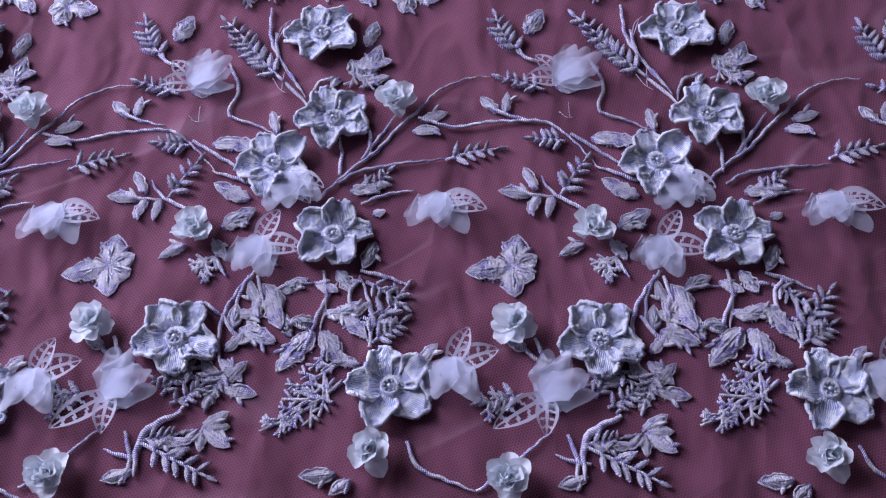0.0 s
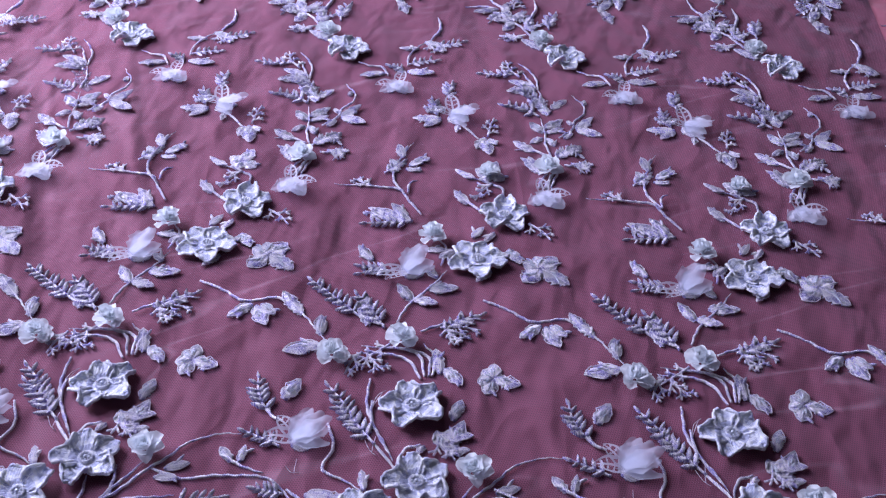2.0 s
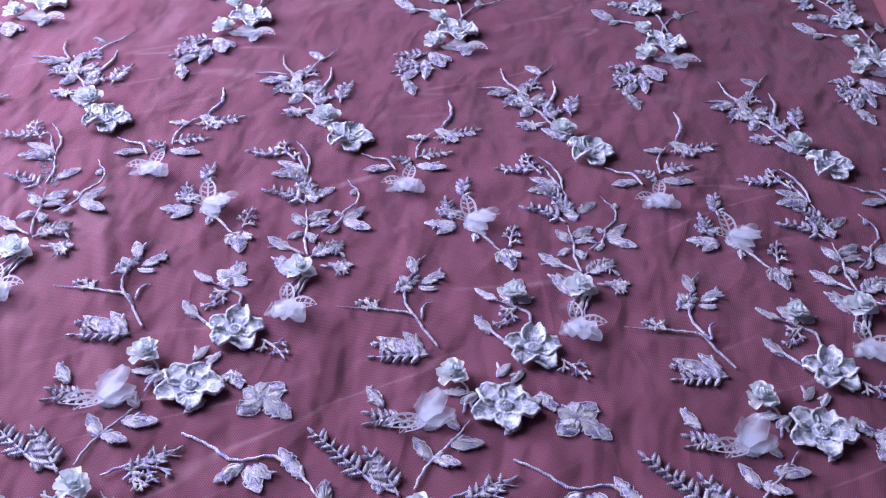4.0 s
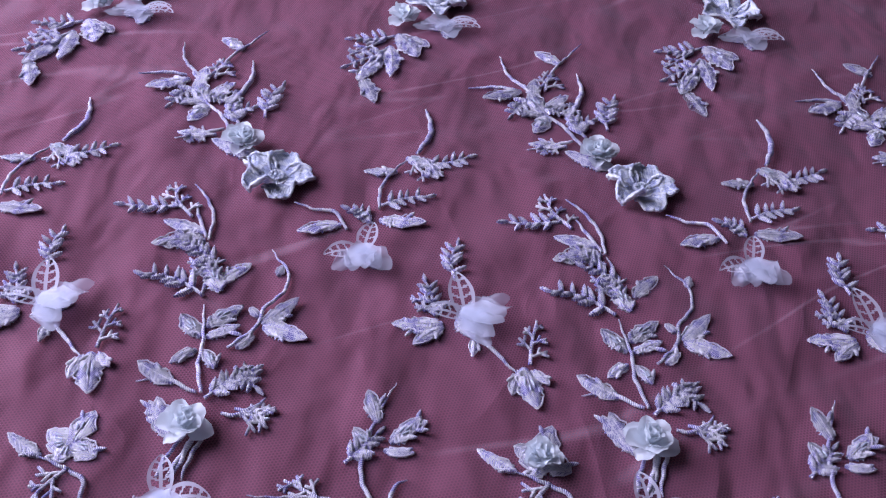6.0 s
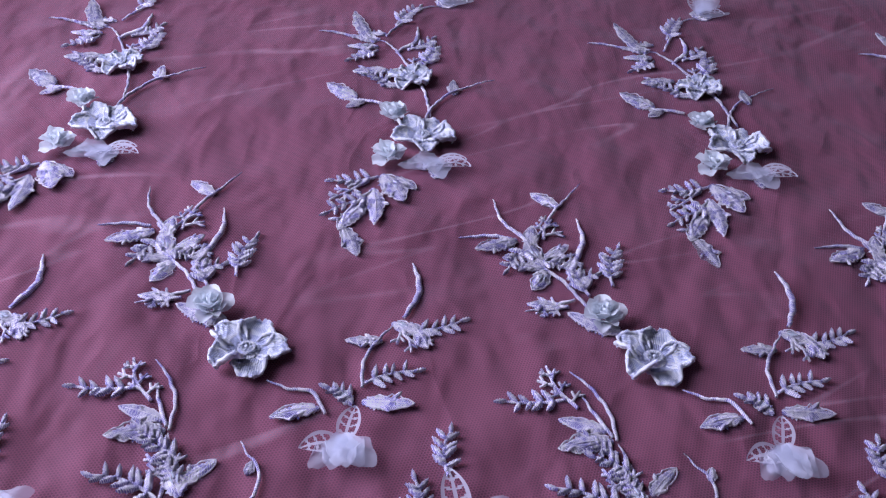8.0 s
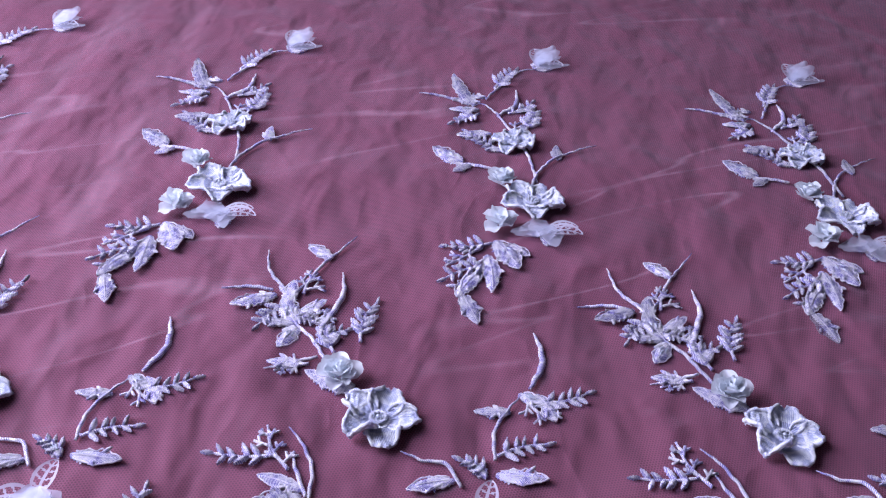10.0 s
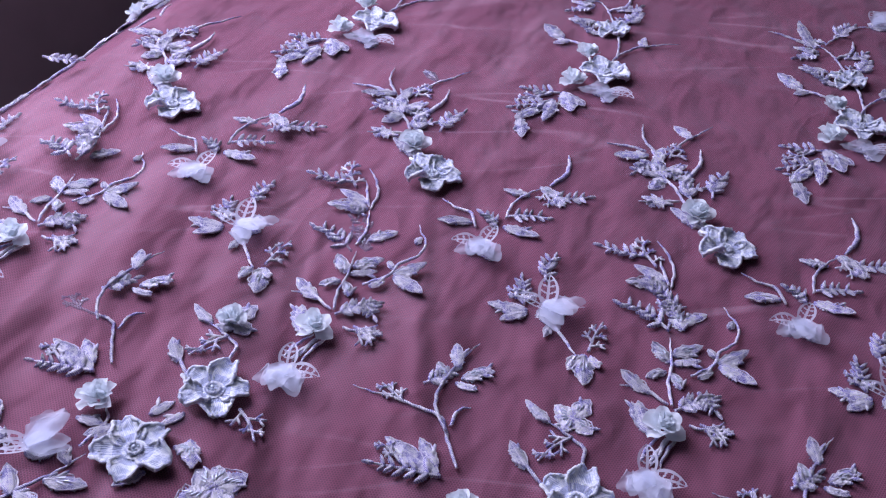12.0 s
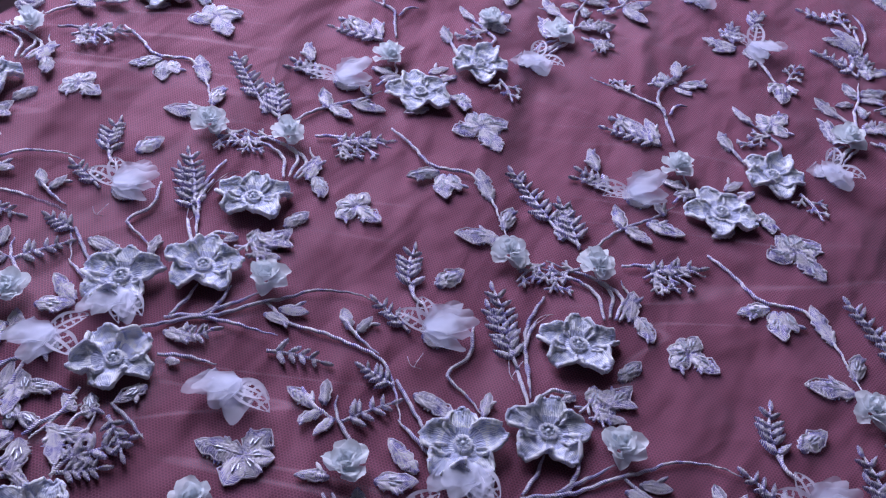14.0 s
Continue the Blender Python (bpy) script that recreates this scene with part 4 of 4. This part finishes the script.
stem(vine, (-0.2580, 0.5880), (-0.2350, 0.5800), (-0.2156, 0.5697), (-0.1890, 0.5767), (-0.1644, 0.5611), (-0.1377, 0.5316))
leaf(vine, (-0.2080, 0.5676), (-0.2240, 0.5490), beaded=True)
leaf(vine, (-0.2045, 0.5668), (-0.1948, 0.5433), beaded=True)
leaf(vine, (-0.2012, 0.5686), (-0.1860, 0.5581), beaded=True)
leaf(vine, (-0.1644, 0.5611), (-0.1882, 0.5833))
leaf(vine, (-0.1453, 0.5406), (-0.1519, 0.5610), beaded=True)
leaf(vine, (-0.1429, 0.5308), (-0.1725, 0.5227), beaded=True)
coral(vine, (-0.1099, 0.5267), (-0.1189, 0.5029))
coral(vine, (-0.1051, 0.5244), (-0.0895, 0.5097))
finish(vine)
vine = spray(-0.0811, 0.5422)
fern(vine, (-0.1137, 0.5620), (-0.1691, 0.6046))
leaf(vine, (-0.1105, 0.5563), (-0.1190, 0.5931))
stem(vine, (-0.0970, 0.5582), (-0.1115, 0.5623), (-0.1226, 0.5732))
stem(vine, (-0.0670, 0.5550), (-0.0522, 0.5644), (-0.0348, 0.5730), (-0.0157, 0.5757))
fern(vine, (-0.0509, 0.5525), (-0.0194, 0.5814))
coral(vine, (-0.0464, 0.5531), (-0.0325, 0.5491))
stem(vine, (-0.0607, 0.5053), (-0.0765, 0.5255), (-0.1143, 0.5261))
stem(vine, (-0.0581, 0.5084), (-0.0686, 0.5324), (-0.1111, 0.5335))
stem(vine, (-0.0547, 0.5089), (-0.0595, 0.5307), (-0.0936, 0.5359))
stem(vine, (-0.0525, 0.5092), (-0.0518, 0.5289), (-0.0631, 0.5419))
leaf(vine, (-0.0464, 0.5128), (-0.0536, 0.5373))
leaf(vine, (-0.0449, 0.5186), (-0.0264, 0.5067), beaded=True)
stem(vine, (-0.0876, 0.5625), (-0.0802, 0.5856), (-0.0663, 0.6058), (-0.0545, 0.6291))
coral(vine, (-0.0895, 0.5382), (-0.1123, 0.5149))
fern(vine, (-0.0966, 0.5552), (-0.1260, 0.5921))
coral(vine, (-0.0518, 0.5614), (-0.0202, 0.5628))
finish(vine)
vine = spray(-0.0844, 0.6270)
leaf(vine, (-0.0793, 0.5889), (-0.0915, 0.6089))
leaf(vine, (-0.0686, 0.6055), (-0.0420, 0.6092), beaded=True)
leaf(vine, (-0.0788, 0.5922), (-0.0571, 0.5875))
leaf(vine, (-0.0608, 0.6200), (-0.0714, 0.6281))
leaf(vine, (-0.1186, 0.6340), (-0.1361, 0.6494))
fern(vine, (-0.1021, 0.6224), (-0.1277, 0.6153))
fern(vine, (-0.1021, 0.6224), (-0.1294, 0.6254))
finish(vine)
vine = spray(-0.0295, 0.6450)
leaf(vine, (-0.0105, 0.6566), (0.0067, 0.6576), beaded=True)
leaf(vine, (-0.0163, 0.6346), (-0.0295, 0.6190))
leaf(vine, (-0.0036, 0.6648), (0.0064, 0.6448), beaded=True)
finish(vine)
vine = spray(-0.0717, 0.6698)
fern(vine, (-0.0919, 0.6911), (-0.1357, 0.6816))
leaf(vine, (-0.0929, 0.6909), (-0.1345, 0.7053))
leaf(vine, (-0.0968, 0.6966), (-0.1156, 0.7113))
leaf(vine, (-0.0771, 0.6542), (-0.0575, 0.6570))
stem(vine, (-0.0601, 0.6353), (-0.0575, 0.6570), (-0.0665, 0.6705))
coral(vine, (-0.1174, 0.6897), (-0.1370, 0.6986))
leaf(vine, (-0.0502, 0.6581), (-0.0608, 0.6422))
stem(vine, (-0.0857, 0.7010), (-0.0994, 0.7197), (-0.1085, 0.7332), (-0.1210, 0.7363), (-0.1424, 0.7361), (-0.1726, 0.7343))
coral(vine, (-0.1379, 0.7366), (-0.1562, 0.7449))
stem(vine, (-0.1020, 0.7302), (-0.1022, 0.7452), (-0.0958, 0.7517))
finish(vine)
vine = spray(-0.0105, 0.7073)
leaf(vine, (-0.0367, 0.6747), (-0.0295, 0.6909))
coral(vine, (0.0122, 0.7008), (0.0331, 0.6811))
leaf(vine, (-0.0174, 0.6851), (-0.0238, 0.6692))
stem(vine, (-0.0326, 0.7129), (-0.0431, 0.7222), (-0.0504, 0.7322))
leaf(vine, (-0.0446, 0.7221), (-0.0609, 0.7377))
finish(vine)
vine = spray(-0.0297, 0.7685)
leaf(vine, (-0.0390, 0.8304), (-0.0329, 0.8012), beaded=True)
fern(vine, (-0.1281, 0.7581), (-0.1134, 0.7779))
leaf(vine, (-0.1037, 0.7794), (-0.0893, 0.7888))
coral(vine, (-0.0250, 0.7561), (-0.0388, 0.7291))
leaf(vine, (-0.1158, 0.7673), (-0.1270, 0.7792), beaded=True)
leaf(vine, (-0.1069, 0.7724), (-0.0901, 0.7877), beaded=True)
leaf(vine, (-0.1095, 0.7680), (-0.0940, 0.7649))
stem(vine, (-0.0134, 0.7345), (-0.0148, 0.7492), (-0.0256, 0.7557), (-0.0429, 0.7615))
leaf(vine, (-0.0413, 0.7617), (-0.0628, 0.7701))
finish(vine)
vine = spray(0.0269, 0.7843)
stem(vine, (0.0286, 0.8088), (0.0227, 0.8289), (0.0220, 0.8444), (0.0159, 0.8727))
leaf(vine, (0.0207, 0.8565), (0.0389, 0.8730), beaded=True)
leaf(vine, (0.0222, 0.8485), (0.0407, 0.8565))
leaf(vine, (0.0199, 0.8483), (0.0048, 0.8628), beaded=True)
leaf(vine, (0.0197, 0.8389), (0.0059, 0.8302))
stem(vine, (0.0359, 0.8408), (0.0419, 0.8478), (0.0489, 0.8581), (0.0509, 0.8722), (0.0571, 0.8809), (0.0609, 0.8918), (0.0592, 0.9055), (0.0532, 0.9119), (0.0467, 0.9226))
leaf(vine, (0.0516, 0.8603), (0.0726, 0.8780))
leaf(vine, (0.0524, 0.8592), (0.0793, 0.8526))
leaf(vine, (0.0489, 0.8660), (0.0431, 0.8722))
leaf(vine, (0.0401, 0.8420), (0.0507, 0.8486))
fern(vine, (0.0348, 0.8128), (0.0535, 0.8268))
leaf(vine, (0.0325, 0.8266), (0.0239, 0.8386), beaded=True)
stem(vine, (0.0264, 0.8086), (0.0194, 0.8114), (0.0079, 0.8172), (-0.0071, 0.8141))
leaf(vine, (0.0134, 0.8149), (-0.0109, 0.8232))
leaf(vine, (0.0199, 0.7790), (0.0046, 0.8019))
stem(vine, (0.0485, 0.7993), (0.0566, 0.7993), (0.0634, 0.8076))
coral(vine, (0.0566, 0.7993), (0.0668, 0.7971))
stem(vine, (0.0314, 0.7803), (0.0278, 0.7617), (0.0250, 0.7535))
stem(vine, (0.0361, 0.7808), (0.0319, 0.7641), (0.0311, 0.7542))
fern(vine, (0.0431, 0.8276), (0.0574, 0.8142))
leaf(vine, (0.0326, 0.8161), (0.0456, 0.8155))
stem(vine, (0.0185, 0.7548), (0.0214, 0.7688), (0.0268, 0.7815))
stem(vine, (0.0238, 0.7554), (0.0276, 0.7675), (0.0299, 0.7798))
leaf(vine, (0.0141, 0.7821), (0.0051, 0.8022))
stem(vine, (0.0422, 0.7958), (0.0519, 0.7956), (0.0625, 0.8045))
coral(vine, (0.0519, 0.7956), (0.0648, 0.7954))
fern(vine, (0.0315, 0.8053), (0.0544, 0.8235))
finish(vine)
vine = spray(-0.0682, 0.8609)
fern(vine, (0.0144, 0.8755), (-0.0262, 0.8915))
leaf(vine, (0.0237, 0.8797), (0.0131, 0.9012), beaded=True)
fern(vine, (0.0177, 0.9025), (-0.0038, 0.9146))
fern(vine, (-0.0807, 0.8942), (-0.0809, 0.9260))
fern(vine, (-0.0897, 0.8631), (-0.0986, 0.8915))
leaf(vine, (-0.0854, 0.8583), (-0.1133, 0.8505))
leaf(vine, (-0.0852, 0.8556), (-0.1016, 0.8404))
leaf(vine, (-0.0670, 0.8484), (-0.0673, 0.8343))
stem(vine, (-0.0624, 0.8469), (-0.0525, 0.8365), (-0.0428, 0.8257))
leaf(vine, (-0.0331, 0.8291), (-0.0265, 0.8173))
coral(vine, (-0.0352, 0.8326), (-0.0317, 0.8656))
fern(vine, (0.0232, 0.8880), (0.0109, 0.9040))
coral(vine, (0.0180, 0.8939), (0.0075, 0.9046))
coral(vine, (-0.0904, 0.8639), (-0.1011, 0.8793))
leaf(vine, (-0.0419, 0.8265), (-0.0461, 0.8102))
stem(vine, (-0.1048, 0.7281), (-0.1159, 0.7436), (-0.1195, 0.7588), (-0.1163, 0.7838), (-0.1074, 0.8121))
leaf(vine, (-0.1141, 0.7841), (-0.1206, 0.8051))
finish(vine)
vine = spray(-0.1377, 0.9050)
stem(vine, (-0.1335, 0.9524), (-0.1345, 0.9758), (-0.1259, 0.9961), (-0.1189, 1.0083))
leaf(vine, (-0.1255, 0.9922), (-0.1476, 0.9881))
leaf(vine, (-0.1215, 1.0080), (-0.1061, 1.0011), beaded=True)
leaf(vine, (-0.1105, 1.0092), (-0.0960, 0.9883))
stem(vine, (-0.1145, 1.0128), (-0.1075, 1.0333), (-0.1080, 1.0488), (-0.1132, 1.0656), thick=True)
fern(vine, (-0.1322, 0.9561), (-0.1028, 0.9687))
leaf(vine, (-0.1324, 0.9425), (-0.1022, 0.9402))
leaf(vine, (-0.1372, 0.9395), (-0.1483, 0.9508), beaded=True)
stem(vine, (-0.1514, 0.9306), (-0.1617, 0.9468), (-0.1747, 0.9475), (-0.1877, 0.9522))
leaf(vine, (-0.1554, 0.9351), (-0.1824, 0.9288))
fern(vine, (-0.1378, 0.9444), (-0.1525, 0.9504))
coral(vine, (-0.1173, 1.0027), (-0.0996, 0.9879))
finish(vine)
vine = spray(0.0375, 0.9907)
leaf(vine, (0.0257, 0.8908), (0.0394, 0.9123))
stem(vine, (0.0193, 0.8813), (0.0191, 0.9005), (0.0111, 0.9245))
fern(vine, (-0.0164, 0.9544), (-0.0532, 0.9500))
leaf(vine, (0.0090, 0.9266), (-0.0228, 0.9219))
leaf(vine, (0.0057, 0.9333), (-0.0206, 0.9411))
stem(vine, (0.0106, 0.9267), (0.0078, 0.9480), (-0.0016, 0.9646), (-0.0131, 0.9774))
stem(vine, (0.0084, 0.9289), (-0.0003, 0.9447), (-0.0072, 0.9589))
leaf(vine, (0.0588, 0.9037), (0.0623, 0.9120))
fern(vine, (0.0110, 0.9175), (-0.0059, 0.9259))
finish(vine)
vine = spray(0.0093, 1.0223)
coral(vine, (-0.0098, 0.9486), (-0.0273, 0.9801))
fern(vine, (-0.1098, 1.0018), (-0.0776, 1.0147))
fern(vine, (0.0183, 1.0571), (0.0252, 1.0987))
stem(vine, (0.0052, 1.0252), (-0.0110, 1.0537), (-0.0264, 1.0712), (-0.0363, 1.0935))
leaf(vine, (0.0214, 1.0142), (-0.0137, 1.0201))
stem(vine, (-0.0075, 1.0405), (-0.0229, 1.0327), (-0.0389, 1.0273))
leaf(vine, (-0.0153, 1.0336), (-0.0381, 1.0334))
leaf(vine, (-0.0264, 1.0699), (-0.0509, 1.0703))
leaf(vine, (-0.0264, 1.0712), (-0.0416, 1.0949), beaded=True)
leaf(vine, (-0.0444, 1.0994), (-0.0711, 1.0805))
stem(vine, (-0.0322, 1.0960), (-0.0238, 1.1196), (-0.0151, 1.1391), (0.0025, 1.1698))
stem(vine, (-0.0108, 1.0601), (-0.0029, 1.0872), (0.0010, 1.1048), (-0.0024, 1.1266), thick=True)
fern(vine, (-0.0110, 1.0537), (0.0083, 1.0674))
leaf(vine, (-0.0232, 1.0683), (-0.0351, 1.0478), beaded=True)
leaf(vine, (-0.0263, 1.0811), (-0.0079, 1.0921))
coral(vine, (-0.0261, 1.1016), (-0.0196, 1.1237))
fern(vine, (-0.0363, 1.0887), (-0.0508, 1.0651))
fern(vine, (-0.0303, 1.0760), (-0.0137, 1.0727))
coral(vine, (-0.0165, 1.0710), (-0.0054, 1.0836))
leaf(vine, (-0.0343, 1.0889), (-0.0371, 1.1122))
fern(vine, (0.0023, 1.0459), (-0.0073, 1.0734))
coral(vine, (-0.0115, 1.0340), (-0.0324, 1.0256))
finish(vine)
vine = spray(-0.1081, 1.1763)
stem(vine, (-0.0363, 1.0955), (-0.0550, 1.1194), (-0.0615, 1.1431))
stem(vine, (-0.0485, 1.0989), (-0.0669, 1.1002), (-0.0839, 1.0960))
leaf(vine, (-0.0151, 1.1391), (-0.0320, 1.1560))
finish(vine)
vine = spray(-0.1412, 1.1826)
fern(vine, (-0.1458, 1.1611), (-0.1795, 1.1526))
leaf(vine, (-0.1439, 1.1649), (-0.1217, 1.1326), beaded=True)
leaf(vine, (-0.1484, 1.1468), (-0.1367, 1.1043))
fern(vine, (-0.1445, 1.1340), (-0.1781, 1.1128))
stem(vine, (-0.1491, 1.1433), (-0.1629, 1.1182), (-0.1643, 1.0991), (-0.1594, 1.0847))
leaf(vine, (-0.1631, 1.0993), (-0.1496, 1.0702))
coral(vine, (-0.1558, 1.1526), (-0.1775, 1.1292))
leaf(vine, (-0.1522, 1.1263), (-0.1700, 1.0971))
leaf(vine, (-0.1333, 1.1629), (-0.1184, 1.1478))
finish(vine)
vine = spray(-0.1172, 1.2164)
stem(vine, (-0.1220, 1.2167), (-0.1137, 1.2589), (-0.1023, 1.2825), (-0.0856, 1.2987), (-0.0632, 1.3134))
finish(vine)
vine = spray(-0.1424, 1.2405)
stem(vine, (-0.1509, 1.2634), (-0.1698, 1.2673), (-0.1840, 1.2695))
leaf(vine, (-0.1747, 1.2710), (-0.2034, 1.2852), beaded=True)
leaf(vine, (-0.1675, 1.2677), (-0.1830, 1.2566))
finish(vine)
vine = spray(-0.1331, 1.3076)
leaf(vine, (-0.0952, 1.2863), (-0.1009, 1.3082))
stem(vine, (-0.1136, 1.2488), (-0.1213, 1.2884), (-0.1395, 1.3326), (-0.1613, 1.3696), (-0.1762, 1.3619))
leaf(vine, (-0.1670, 1.3614), (-0.1917, 1.3520), beaded=True)
leaf(vine, (-0.1715, 1.3679), (-0.2038, 1.4140))
stem(vine, (-0.1765, 1.3671), (-0.1981, 1.3794), (-0.2234, 1.3827))
stem(vine, (-0.1502, 1.3508), (-0.1348, 1.3741), (-0.1347, 1.4034), thick=True)
fern(vine, (-0.1246, 1.3301), (-0.1178, 1.3696))
leaf(vine, (-0.1538, 1.3205), (-0.1836, 1.3127))
leaf(vine, (-0.1622, 1.3855), (-0.1778, 1.3850))
coral(vine, (-0.1667, 1.3740), (-0.1938, 1.3780))
fern(vine, (-0.1665, 1.3532), (-0.1892, 1.3333))
fern(vine, (-0.1477, 1.2960), (-0.1777, 1.3118))
fern(vine, (-0.1404, 1.3576), (-0.1196, 1.3820))
leaf(vine, (-0.1406, 1.2972), (-0.1582, 1.2943))
coral(vine, (-0.1391, 1.3229), (-0.1224, 1.3453))
finish(vine)
vine = spray(-0.1116, 1.4574)
stem(vine, (-0.1619, 1.3802), (-0.1378, 1.4348), (-0.1164, 1.4480))
fern(vine, (-0.1552, 1.4032), (-0.1354, 1.4447))
finish(vine)
